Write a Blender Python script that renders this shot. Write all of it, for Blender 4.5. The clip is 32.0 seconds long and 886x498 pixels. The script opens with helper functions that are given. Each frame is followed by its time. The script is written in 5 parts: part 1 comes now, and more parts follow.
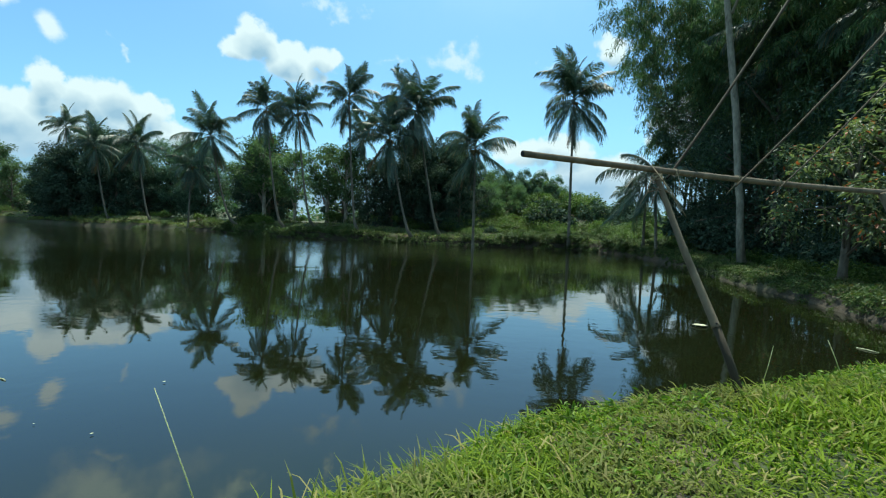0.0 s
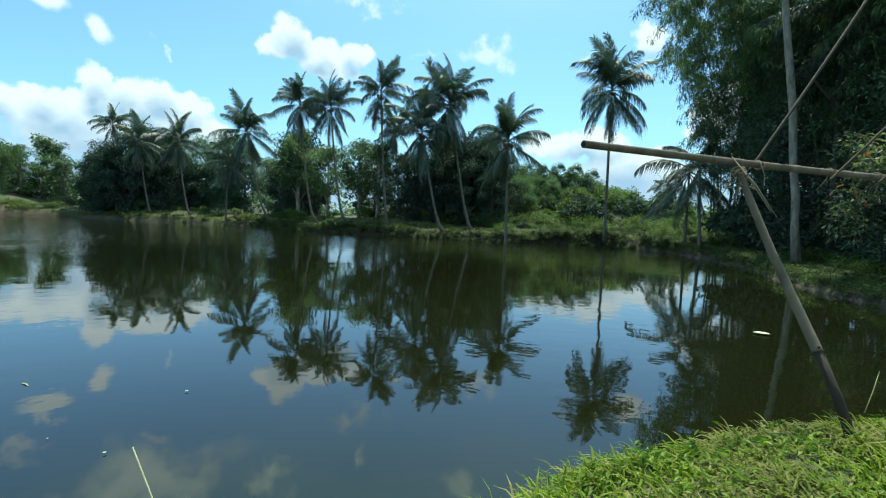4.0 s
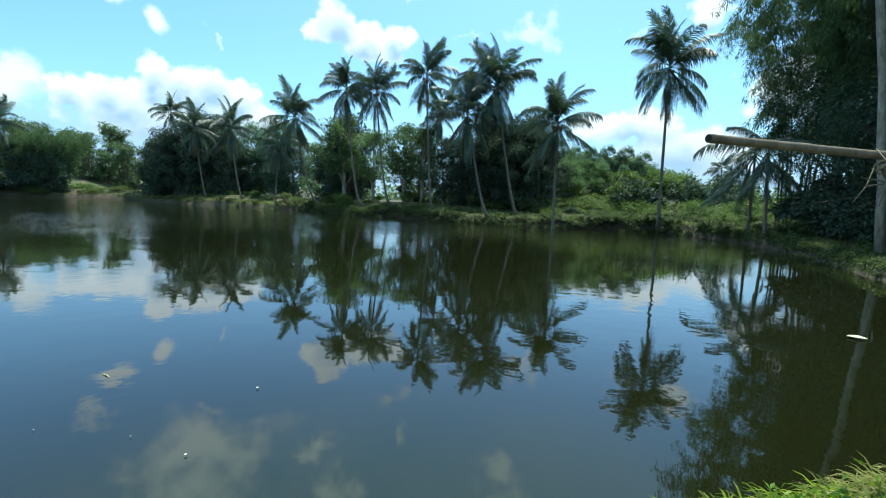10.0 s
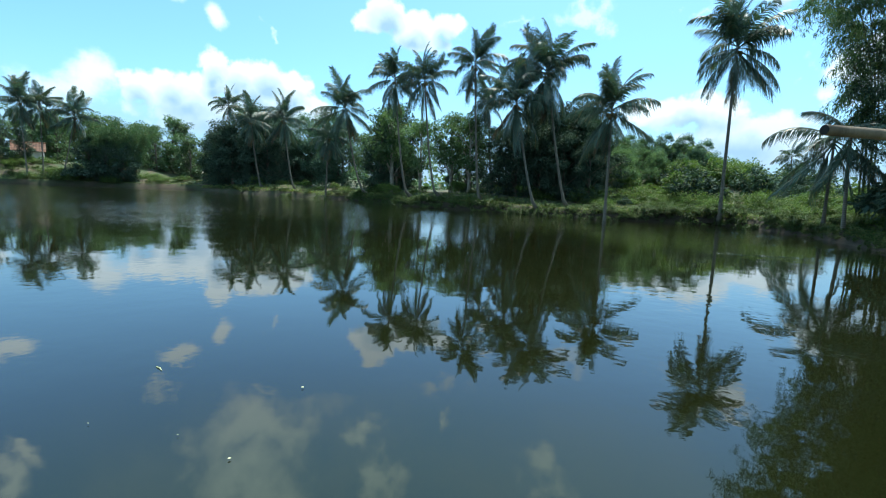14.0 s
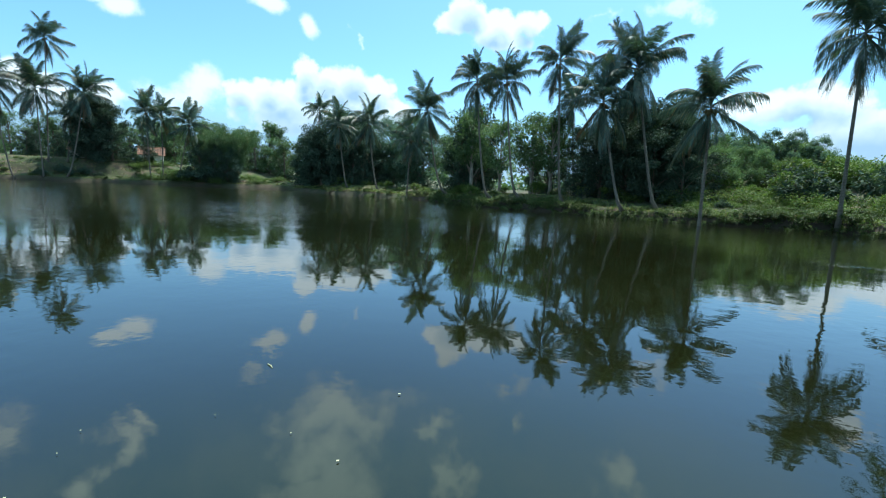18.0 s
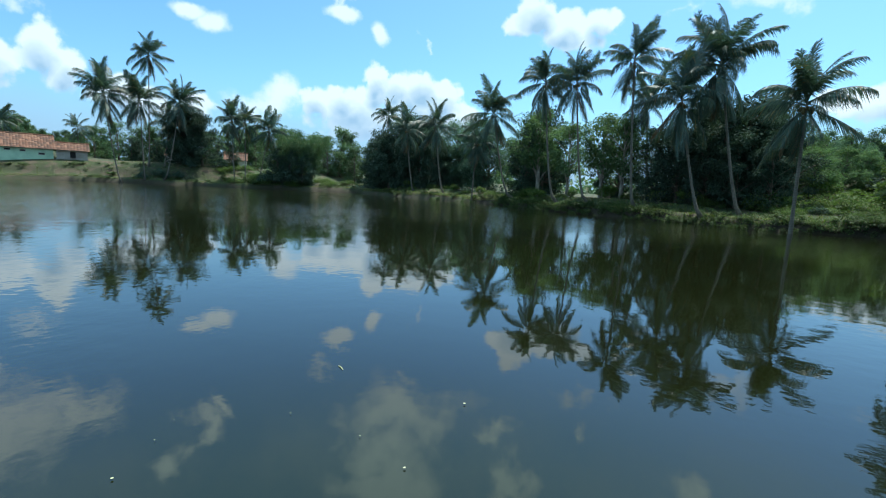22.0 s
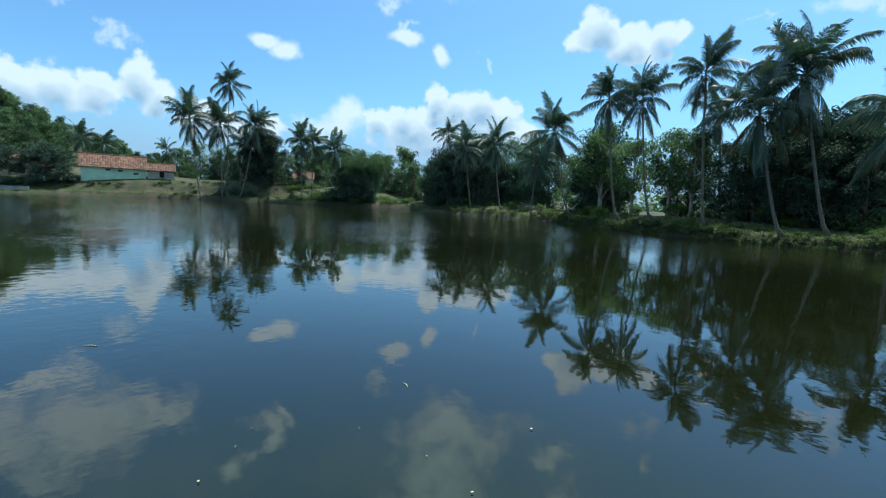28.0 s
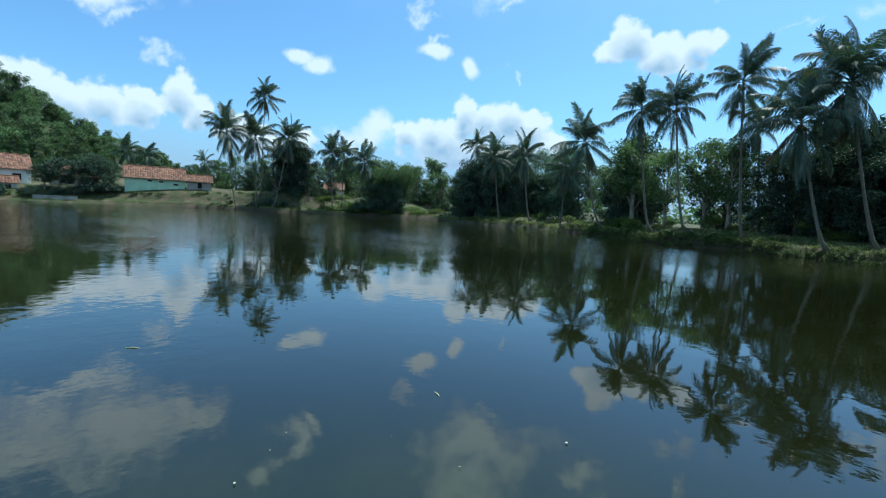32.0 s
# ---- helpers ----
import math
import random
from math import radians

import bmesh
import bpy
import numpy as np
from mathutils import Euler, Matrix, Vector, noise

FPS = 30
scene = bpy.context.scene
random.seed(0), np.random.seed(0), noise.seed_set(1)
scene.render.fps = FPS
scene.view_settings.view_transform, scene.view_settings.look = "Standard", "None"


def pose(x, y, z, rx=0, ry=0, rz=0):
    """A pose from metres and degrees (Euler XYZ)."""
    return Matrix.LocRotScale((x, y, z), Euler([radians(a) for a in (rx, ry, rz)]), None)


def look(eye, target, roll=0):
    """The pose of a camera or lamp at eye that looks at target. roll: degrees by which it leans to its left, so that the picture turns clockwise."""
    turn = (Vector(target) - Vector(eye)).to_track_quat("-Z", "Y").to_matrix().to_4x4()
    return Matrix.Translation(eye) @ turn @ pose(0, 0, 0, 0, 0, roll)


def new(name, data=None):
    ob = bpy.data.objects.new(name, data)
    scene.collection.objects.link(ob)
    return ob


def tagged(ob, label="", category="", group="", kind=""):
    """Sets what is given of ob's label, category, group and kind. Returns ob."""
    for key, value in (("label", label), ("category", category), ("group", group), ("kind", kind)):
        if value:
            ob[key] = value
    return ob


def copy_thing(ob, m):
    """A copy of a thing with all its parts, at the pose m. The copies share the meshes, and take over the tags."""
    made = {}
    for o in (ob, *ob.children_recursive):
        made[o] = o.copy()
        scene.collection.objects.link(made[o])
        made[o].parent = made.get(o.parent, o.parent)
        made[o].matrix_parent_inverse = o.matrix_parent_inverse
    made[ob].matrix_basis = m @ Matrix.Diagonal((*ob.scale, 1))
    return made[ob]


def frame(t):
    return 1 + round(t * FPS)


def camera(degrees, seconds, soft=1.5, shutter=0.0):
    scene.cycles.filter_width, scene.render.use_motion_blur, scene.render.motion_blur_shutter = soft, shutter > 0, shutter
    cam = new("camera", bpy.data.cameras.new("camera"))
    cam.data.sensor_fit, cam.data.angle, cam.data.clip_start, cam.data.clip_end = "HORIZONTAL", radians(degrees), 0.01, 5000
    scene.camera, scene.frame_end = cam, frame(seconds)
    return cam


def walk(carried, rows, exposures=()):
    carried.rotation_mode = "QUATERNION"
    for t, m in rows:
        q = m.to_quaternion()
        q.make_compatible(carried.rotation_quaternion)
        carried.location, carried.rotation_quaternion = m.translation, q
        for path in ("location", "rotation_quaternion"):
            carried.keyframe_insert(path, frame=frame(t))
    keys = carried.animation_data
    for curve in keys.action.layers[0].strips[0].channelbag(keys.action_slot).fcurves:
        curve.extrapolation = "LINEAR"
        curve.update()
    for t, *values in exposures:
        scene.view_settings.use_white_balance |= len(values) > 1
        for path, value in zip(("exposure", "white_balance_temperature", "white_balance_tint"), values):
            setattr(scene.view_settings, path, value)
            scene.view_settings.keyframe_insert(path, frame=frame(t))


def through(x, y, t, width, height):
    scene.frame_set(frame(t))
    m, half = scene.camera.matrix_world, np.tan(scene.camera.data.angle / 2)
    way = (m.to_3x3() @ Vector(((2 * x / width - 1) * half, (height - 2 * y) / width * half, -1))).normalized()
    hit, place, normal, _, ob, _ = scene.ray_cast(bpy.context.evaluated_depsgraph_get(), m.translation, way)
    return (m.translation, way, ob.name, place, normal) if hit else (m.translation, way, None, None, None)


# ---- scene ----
EXPOSURES = [(0.0, 0.75, 6550, -2), (3.0, 0.91, 6600, 0), (6.0, 0.97, 6360, 2), (9.0, 1.08, 6330, 5), (14.0, 1.15, 6280, 5), (19.0, 1.05, 6180, 5),
             (24.0, 0.80, 6100, 5), (28.0, 0.71, 6000, 5), (32.0, 0.73, 5950, 5)]
cam = camera(87.40, 32.0, 1.15)
PATH = [
    (0.0, 0.011, 0.052, 1.654, 87.24, -2.06, 0.1),
    (0.5, 0.022, 0.166, 1.646, 87.14, -2.0, 0.7),
    (1.0, 0.017, 0.239, 1.643, 87.0, -1.97, 1.24),
    (1.5, -0.001, 0.287, 1.645, 86.87, -2.0, 1.72),
    (2.0, -0.023, 0.327, 1.653, 86.73, -2.05, 2.18),
    (2.5, -0.04, 0.372, 1.663, 86.64, -2.08, 2.7),
    (3.0, -0.051, 0.421, 1.674, 86.6, -2.12, 3.16),
    (3.5, -0.063, 0.464, 1.688, 86.55, -2.14, 3.56),
    (5.5, -0.152, 0.566, 1.741, 85.93, -2.07, 4.8),
    (6.0, -0.175, 0.592, 1.746, 85.78, -2.1, 5.11),
    (6.5, -0.206, 0.61, 1.75, 85.67, -2.13, 5.46),
    (7.0, -0.242, 0.625, 1.756, 85.55, -2.25, 5.73),
    (7.5, -0.28, 0.64, 1.766, 85.4, -2.33, 6.08),
    (8.0, -0.314, 0.659, 1.779, 85.2, -2.38, 6.36),
    (8.5, -0.343, 0.679, 1.794, 84.93, -2.36, 6.95),
    (9.0, -0.369, 0.695, 1.804, 84.67, -2.3, 7.61),
    (9.5, -0.391, 0.709, 1.807, 84.42, -2.27, 8.37),
    (10.0, -0.411, 0.724, 1.807, 84.23, -2.23, 9.06),
    (10.5, -0.433, 0.745, 1.807, 84.08, -2.26, 9.9),
    (11.0, -0.459, 0.771, 1.81, 83.92, -2.33, 10.64),
    (11.5, -0.489, 0.799, 1.817, 83.71, -2.43, 11.06),
    (12.0, -0.519, 0.827, 1.828, 83.49, -2.43, 11.59),
    (12.5, -0.539, 0.858, 1.841, 83.23, -2.42, 12.17),
    (13.0, -0.543, 0.893, 1.853, 83.01, -2.36, 12.79),
    (13.5, -0.529, 0.933, 1.862, 82.8, -2.35, 13.74),
    (14.0, -0.504, 0.971, 1.866, 82.74, -2.37, 14.77),
    (14.5, -0.493, 0.995, 1.87, 82.71, -2.48, 16.03),
    (16.5, -0.617, 0.957, 1.937, 82.39, -2.53, 20.76),
    (17.0, -0.646, 0.933, 1.954, 82.32, -2.55, 21.94),
    (17.5, -0.673, 0.918, 1.969, 82.3, -2.52, 23.22),
    (18.0, -0.695, 0.916, 1.984, 82.33, -2.48, 24.28),
    (18.5, -0.709, 0.924, 1.998, 82.26, -2.54, 25.21),
    (19.0, -0.715, 0.935, 2.009, 82.23, -2.55, 26.42),
    (19.5, -0.718, 0.941, 2.018, 82.21, -2.65, 27.51),
    (20.0, -0.722, 0.937, 2.027, 82.14, -2.71, 28.53),
    (20.5, -0.728, 0.929, 2.037, 82.11, -2.69, 29.64),
    (21.0, -0.734, 0.921, 2.045, 82.14, -2.63, 30.48),
    (21.5, -0.738, 0.912, 2.05, 82.23, -2.57, 31.44),
    (22.0, -0.741, 0.901, 2.05, 82.34, -2.58, 32.21),
    (22.5, -0.744, 0.887, 2.047, 82.47, -2.59, 32.96),
    (23.0, -0.749, 0.871, 2.044, 82.55, -2.63, 33.62),
    (23.5, -0.754, 0.856, 2.042, 82.7, -2.67, 34.28),
    (24.0, -0.76, 0.847, 2.042, 82.81, -2.66, 34.86),
    (24.5, -0.768, 0.846, 2.045, 82.96, -2.64, 35.49),
    (25.0, -0.779, 0.855, 2.048, 83.1, -2.65, 36.04),
    (25.5, -0.791, 0.866, 2.052, 83.27, -2.65, 36.59),
    (27.5, -0.815, 0.841, 2.076, 83.96, -2.66, 38.85),
    (28.0, -0.82, 0.83, 2.079, 84.12, -2.64, 39.31),
    (28.5, -0.825, 0.826, 2.078, 84.28, -2.6, 39.8),
    (29.0, -0.83, 0.827, 2.077, 84.43, -2.63, 40.23),
    (29.5, -0.833, 0.83, 2.076, 84.56, -2.67, 40.66),
    (30.0, -0.837, 0.83, 2.075, 84.71, -2.71, 41.07),
    (30.5, -0.844, 0.824, 2.074, 84.87, -2.77, 41.53),
    (31.0, -0.853, 0.815, 2.069, 85.0, -2.82, 41.91),
    (31.5, -0.865, 0.807, 2.059, 85.16, -2.85, 42.34),
    (32.0, -0.878, 0.805, 2.043, 85.32, -2.89, 42.73),
]
walk(cam, [(t, pose(*p)) for t, *p in PATH], EXPOSURES)
# ---------------------------------------------------------------- world and sun
SUN_AZ, SUN_EL = 6.0, 65.0          # degrees: clockwise from +y, above the horizon
sun_data = bpy.data.lights.new("sun", "SUN")
sun_data.energy, sun_data.angle, sun_data.color = 3.6, radians(0.55), (1.0, 0.96, 0.88)
sun = new("sun", sun_data)
sun_way = Vector((math.sin(radians(SUN_AZ)) * math.cos(radians(SUN_EL)), math.cos(radians(SUN_AZ)) * math.cos(radians(SUN_EL)), math.sin(radians(SUN_EL))))
sun.matrix_world = look(sun_way * 200, (0, 0, 0))

world = bpy.data.worlds.new("sky")
scene.world = world
world.use_nodes = True
WN, WL = world.node_tree.nodes, world.node_tree.links
WN.clear()


def wmath(op, a, b=None, c=None, clamp=False):
    n = WN.new("ShaderNodeMath")
    n.operation, n.use_clamp = op, clamp
    for i, v in enumerate((a, b, c)):
        if v is None:
            continue
        if isinstance(v, (int, float)):
            n.inputs[i].default_value = v
        else:
            WL.new(v, n.inputs[i])
    return n.outputs[0]


def build_sky():
    out, bg = WN.new("ShaderNodeOutputWorld"), WN.new("ShaderNodeBackground")
    sky = WN.new("ShaderNodeTexSky")
    sky.sky_type, sky.sun_disc = "NISHITA", False
    sky.sun_elevation, sky.sun_rotation = radians(SUN_EL), radians(SUN_AZ)
    sky.air_density, sky.dust_density, sky.ozone_density = SKY_AIR, SKY_DUST, SKY_OZONE
    tc = WN.new("ShaderNodeTexCoord")
    sep = WN.new("ShaderNodeSeparateXYZ")
    WL.new(tc.outputs["Generated"], sep.inputs[0])
    x, y, z = sep.outputs
    # heading and height above the horizon in degrees, bent by noise into billows
    def nz(scale, detail, rough):
        n = WN.new("ShaderNodeTexNoise")
        n.inputs["Scale"].default_value, n.inputs["Detail"].default_value, n.inputs["Roughness"].default_value = scale, detail, rough
        WL.new(tc.outputs["Generated"], n.inputs["Vector"])
        return n
    big, fine = nz(9.0, 5.0, 0.58), nz(17.0, 7.0, 0.62)

    def puffs(scale):
        n = WN.new("ShaderNodeTexVoronoi")
        n.inputs["Scale"].default_value = scale
        WL.new(tc.outputs["Generated"], n.inputs["Vector"])
        return wmath("SUBTRACT", 0.42, n.outputs["Distance"])
    lobes = wmath("ADD", wmath("MULTIPLY", puffs(26.0), 0.62), wmath("MULTIPLY", puffs(60.0), 0.34))
    sb = WN.new("ShaderNodeSeparateColor")
    WL.new(big.outputs["Color"], sb.inputs[0])
    az = wmath("MULTIPLY", wmath("ARCTAN2", x, y), 57.2958)
    el = wmath("MULTIPLY", wmath("ARCSINE", z), 57.2958)
    # thin high cloud is torn further than the heaps
    torn = (wmath("ADD", az, wmath("MULTIPLY", wmath("SUBTRACT", sb.outputs[2], 0.5), 15.0)), wmath("ADD", el, wmath("MULTIPLY", wmath("SUBTRACT", sb.outputs[0], 0.5), 11.0)))
    az = wmath("ADD", az, wmath("MULTIPLY", wmath("SUBTRACT", sb.outputs[0], 0.5), 3.4))
    el = wmath("ADD", el, wmath("MULTIPLY", wmath("SUBTRACT", sb.outputs[1], 0.5), 2.8))

    def blobs(rows, lift=0.0, where=None):
        best = None
        pa, pe = where or (az, el)
        for a, e, wa, we in rows:
            u = wmath("MULTIPLY", wmath("SUBTRACT", pa, a), 1.0 / wa)
            w = wmath("MULTIPLY", wmath("SUBTRACT", pe, e - lift), 1.0 / we)
            d = wmath("SUBTRACT", 1.0, wmath("SQRT", wmath("ADD", wmath("MULTIPLY", u, u), wmath("MULTIPLY", w, w))))
            best = d if best is None else wmath("MAXIMUM", best, d)
        return best

    def cover(field, lo, hi, rough):
        f = wmath("ADD", field, wmath("MULTIPLY", wmath("SUBTRACT", fine.outputs["Fac"], 0.5), rough))
        m = WN.new("ShaderNodeMapRange")
        m.interpolation_type = "SMOOTHSTEP"
        m.inputs["From Min"].default_value, m.inputs["From Max"].default_value = lo, hi
        WL.new(f, m.inputs["Value"])
        return m.outputs[0], f

    every = [row for rows in CLOUD_HEAPS for row in rows]
    f = wmath("ADD", blobs(every), wmath("MULTIPLY", lobes, 0.75))
    thick, field = cover(f, -0.1, 0.26, 1.3)
    # how much cloud lies above a place, on the way to the sun
    above = blobs(every, 1.5)
    soft, _ = cover(blobs(CLOUD_SOFT, 0.0, torn), -0.3, 0.95, 1.5)
    small, _ = cover(blobs(CLOUD_SMALL), -0.3, 0.5, 1.3)
    soft = wmath("MAXIMUM", soft, small)
    thin, _ = cover(blobs(CLOUD_WISPS, 0.0, torn), 0.1, 1.2, 2.8)
    # a ragged field of fair-weather clouds outside the view
    rest = nz(3.2, 6.0, 0.6)
    back = WN.new("ShaderNodeMapRange")
    back.interpolation_type = "SMOOTHSTEP"
    back.inputs["From Min"].default_value, back.inputs["From Max"].default_value = 0.44, 0.6
    WL.new(rest.outputs["Fac"], back.inputs["Value"])
    away = wmath("GREATER_THAN", wmath("MULTIPLY", y, -1.0), 0.02)
    high = nz(5.0, 7.0, 0.62)
    hm = WN.new("ShaderNodeMapRange")
    hm.interpolation_type = "SMOOTHSTEP"
    hm.inputs["From Min"].default_value, hm.inputs["From Max"].default_value = 0.36, 0.7
    hm.inputs["To Min"].default_value = 0.2
    WL.new(high.outputs["Fac"], hm.inputs["Value"])
    up = WN.new("ShaderNodeMapRange")
    up.interpolation_type = "SMOOTHSTEP"
    up.inputs["From Min"].default_value, up.inputs["From Max"].default_value = 20.0, 34.0
    up.inputs["To Max"].default_value = 0.45
    WL.new(el, up.inputs["Value"])
    thin = wmath("MAXIMUM", thin, wmath("MULTIPLY", hm.outputs[0], up.outputs[0]))
    cov = wmath("MAXIMUM", wmath("MAXIMUM", thick, wmath("MULTIPLY", soft, 0.95)), wmath("MULTIPLY", thin, 0.7))
    cov = wmath("MAXIMUM", cov, wmath("MULTIPLY", wmath("MULTIPLY", back.outputs[0], away), 0.8))
    # haze veil low over the land
    veil = WN.new("ShaderNodeMapRange")
    veil.interpolation_type = "SMOOTHSTEP"
    veil.inputs["From Min"].default_value, veil.inputs["From Max"].default_value = 13.0, 1.0
    veil.inputs["To Max"].default_value = 0.45
    WL.new(el, veil.inputs["Value"])
    body = WN.new("ShaderNodeValToRGB")
    ramp = body.color_ramp
    ramp.elements[0].position, ramp.elements[0].color = 0.08, (*CLOUD_SHADE, 1)
    ramp.elements[1].position, ramp.elements[1].color = 0.62, (*CLOUD_LIT, 1)
    shade = wmath("ADD", wmath("MULTIPLY", above, -0.7), wmath("MULTIPLY", lobes, 0.3))
    shade = wmath("ADD", shade, wmath("MULTIPLY", big.outputs["Fac"], 0.5))
    WL.new(wmath("MAXIMUM", wmath("ADD", shade, 0.5), wmath("MAXIMUM", wmath("MULTIPLY", soft, 0.62), wmath("MULTIPLY", thin, 0.55))), body.inputs["Fac"])
    tint = WN.new("ShaderNodeMix")
    tint.data_type, tint.blend_type = "RGBA", "MULTIPLY"
    tint.inputs["Factor"].default_value = 1.0
    WL.new(sky.outputs[0], tint.inputs["A"])
    tint.inputs["B"].default_value = (*SKY_GAIN, 1)
    hz = WN.new("ShaderNodeMix")
    hz.data_type = "RGBA"
    WL.new(veil.outputs[0], hz.inputs["Factor"])
    WL.new(tint.outputs["Result"], hz.inputs["A"])
    hz.inputs["B"].default_value = (*HAZE, 1)
    mix = WN.new("ShaderNodeMix")
    mix.data_type = "RGBA"
    WL.new(cov, mix.inputs["Factor"])
    WL.new(hz.outputs["Result"], mix.inputs["A"])
    # cloud nearer the sun is brighter
    glare = WN.new("ShaderNodeMix")
    glare.data_type = "RGBA"
    WL.new(wmath("MULTIPLY", soft, wmath("MULTIPLY", up.outputs[0], 2.2)), glare.inputs["Factor"])
    WL.new(body.outputs["Color"], glare.inputs["A"])
    glare.inputs["B"].default_value = (*CLOUD_HIGH, 1)
    WL.new(glare.outputs["Result"], mix.inputs["B"])
    # far cloud bases sink into the blue haze
    low = WN.new("ShaderNodeMapRange")
    low.interpolation_type = "SMOOTHSTEP"
    low.inputs["From Min"].default_value, low.inputs["From Max"].default_value = 9.5, 2.0
    low.inputs["To Max"].default_value = 0.75
    WL.new(el, low.inputs["Value"])
    far = WN.new("ShaderNodeMix")
    far.data_type = "RGBA"
    WL.new(low.outputs[0], far.inputs["Factor"])
    WL.new(mix.outputs["Result"], far.inputs["A"])
    far.inputs["B"].default_value = (*HAZE, 1)
    # a thin veil that greys the sky higher up
    top = WN.new("ShaderNodeMapRange")
    top.interpolation_type = "SMOOTHSTEP"
    top.inputs["From Min"].default_value, top.inputs["From Max"].default_value = 20.0, 36.0
    top.inputs["To Max"].default_value = 0.3
    WL.new(el, top.inputs["Value"])
    wide = WN.new("ShaderNodeMix")
    wide.data_type = "RGBA"
    WL.new(top.outputs[0], wide.inputs["Factor"])
    WL.new(far.outputs["Result"], wide.inputs["A"])
    wide.inputs["B"].default_value = (*HIGH_VEIL, 1)
    WL.new(wide.outputs["Result"], bg.inputs["Color"])
    bg.inputs["Strength"].default_value = 0.1
    WL.new(bg.outputs[0], out.inputs[0])


SKY_AIR, SKY_DUST, SKY_OZONE = 1.0, 1.3, 2.0
SKY_GAIN = (0.66, 0.99, 1.15)
HAZE = (2.15, 3.3, 4.75)
HIGH_VEIL = (1.9, 5.2, 5.6)
CLOUD_LIT, CLOUD_SHADE = (4.9, 5.75, 6.25), (2.2, 3.4, 4.6)
CLOUD_HIGH = (7.4, 9.0, 9.0)
# heading, height, half width and half height of the heaps, in degrees
CLOUD_HEAPS = [
    [(-22.4, 19.6, 3.0, 2.4), (-24.6, 18.5, 2.0, 1.4), (-19.2, 18.0, 3.4, 1.9), (-15.3, 18.2, 2.4, 1.7), (-18.0, 16.8, 4.2, 1.3)],
    [(-47.6, 9.0, 2.6, 2.0), (-44.2, 9.4, 3.2, 2.4), (-40.6, 11.0, 2.0, 2.7), (-37.0, 10.2, 3.4, 2.4), (-33.2, 10.2, 3.2, 2.4), (-30.6, 8.4, 2.4, 2.2), (-39.5, 7.0, 11.0, 2.6), (-43.0, 8.6, 6.0, 3.0), (-35.4, 9.0, 5.4, 3.2), (-38.7, 11.0, 2.4, 2.3), (-40.8, 12.1, 1.7, 2.0), (-35.4, 11.3, 3.0, 2.3), (-32.4, 10.6, 2.4, 2.2)],
    [(-86.0, 9.4, 4.0, 2.8), (-82.0, 8.6, 3.2, 2.2), (-78.6, 8.9, 3.2, 2.2), (-75.6, 9.2, 2.6, 2.2), (-72.4, 10.8, 2.2, 2.6), (-70.8, 9.4, 1.7, 2.2), (-83.0, 7.2, 5.0, 2.0),
     (-66.6, 7.8, 2.6, 1.6), (-63.8, 7.2, 2.2, 1.6), (-59.5, 7.4, 1.8, 1.5)],
    [(12.0, 9.4, 7.0, 2.0), (17.0, 6.4, 7.0, 3.2), (19.0, 20.0, 2.4, 1.6), (32.0, 12.0, 10.0, 5.0)],
]
# softer, thinner clouds higher up
CLOUD_SMALL = [(-60.2, 16.2, 1.7, 0.8), (-58.0, 15.4, 1.7, 1.1), (-44.6, 18.2, 1.7, 0.8), (-40.3, 17.0, 1.1, 1.1)]
CLOUD_SOFT = [(-78.5, 23.6, 10.0, 4.0), (-86.0, 22.8, 8.6, 3.9), (-71.6, 22.8, 3.6, 3.0), (-82.0, 19.0, 7.0, 1.4), (-36.6, 27.6, 9.4, 4.0), (-37.8, 31.2, 8.4, 4.2), (-38.0, 35.0, 10.0, 3.8),
              (-57.8, 25.2, 1.8, 2.2), (-60.6, 27.2, 2.2, 2.2), (-64.0, 29.4, 2.6, 2.0), (-23.8, 29.0, 2.6, 2.0), (-21.0, 33.5, 3.6, 2.4), (0.0, 32.0, 4.6, 2.4), (-53.0, 7.8, 3.4, 2.2), (-13.0, 27.8, 1.6, 1.2)]
CLOUD_WISPS = [(-47.2, 22.0, 3.0, 1.2), (-35.6, 17.5, 1.0, 1.2), (2.0, 19.6, 4.6, 1.4), (-14.6, 23.3, 2.6, 1.4), (-73.0, 13.8, 2.2, 1.4), (12.0, 19.0, 2.4, 1.0), (-35.6, 23.2, 3.6, 1.2), (-78.0, 17.2, 4.0, 1.0), (-6.5, 17.7, 1.6, 1.0), (-44.8, 19.6, 1.4, 0.8)]
build_sky()

# ---------------------------------------------------------------- materials


def material(name, rough=0.7, metal=0.0):
    m = bpy.data.materials.new(name)
    m.use_nodes = True
    n = m.node_tree.nodes
    b = n["Principled BSDF"]
    b.inputs["Roughness"].default_value, b.inputs["Metallic"].default_value = rough, metal
    return m, n, m.node_tree.links, b


def noise_node(n, l, scale, detail=4.0, rough=0.55, coord="Object", stretch=None):
    tc = n.new("ShaderNodeTexCoord")
    t = n.new("ShaderNodeTexNoise")
    t.inputs["Scale"].default_value, t.inputs["Detail"].default_value, t.inputs["Roughness"].default_value = scale, detail, rough
    src = tc.outputs[coord]
    if stretch:
        mp = n.new("ShaderNodeMapping")
        mp.inputs["Scale"].default_value = stretch
        l.new(src, mp.inputs["Vector"])
        src = mp.outputs[0]
    l.new(src, t.inputs["Vector"])
    return t


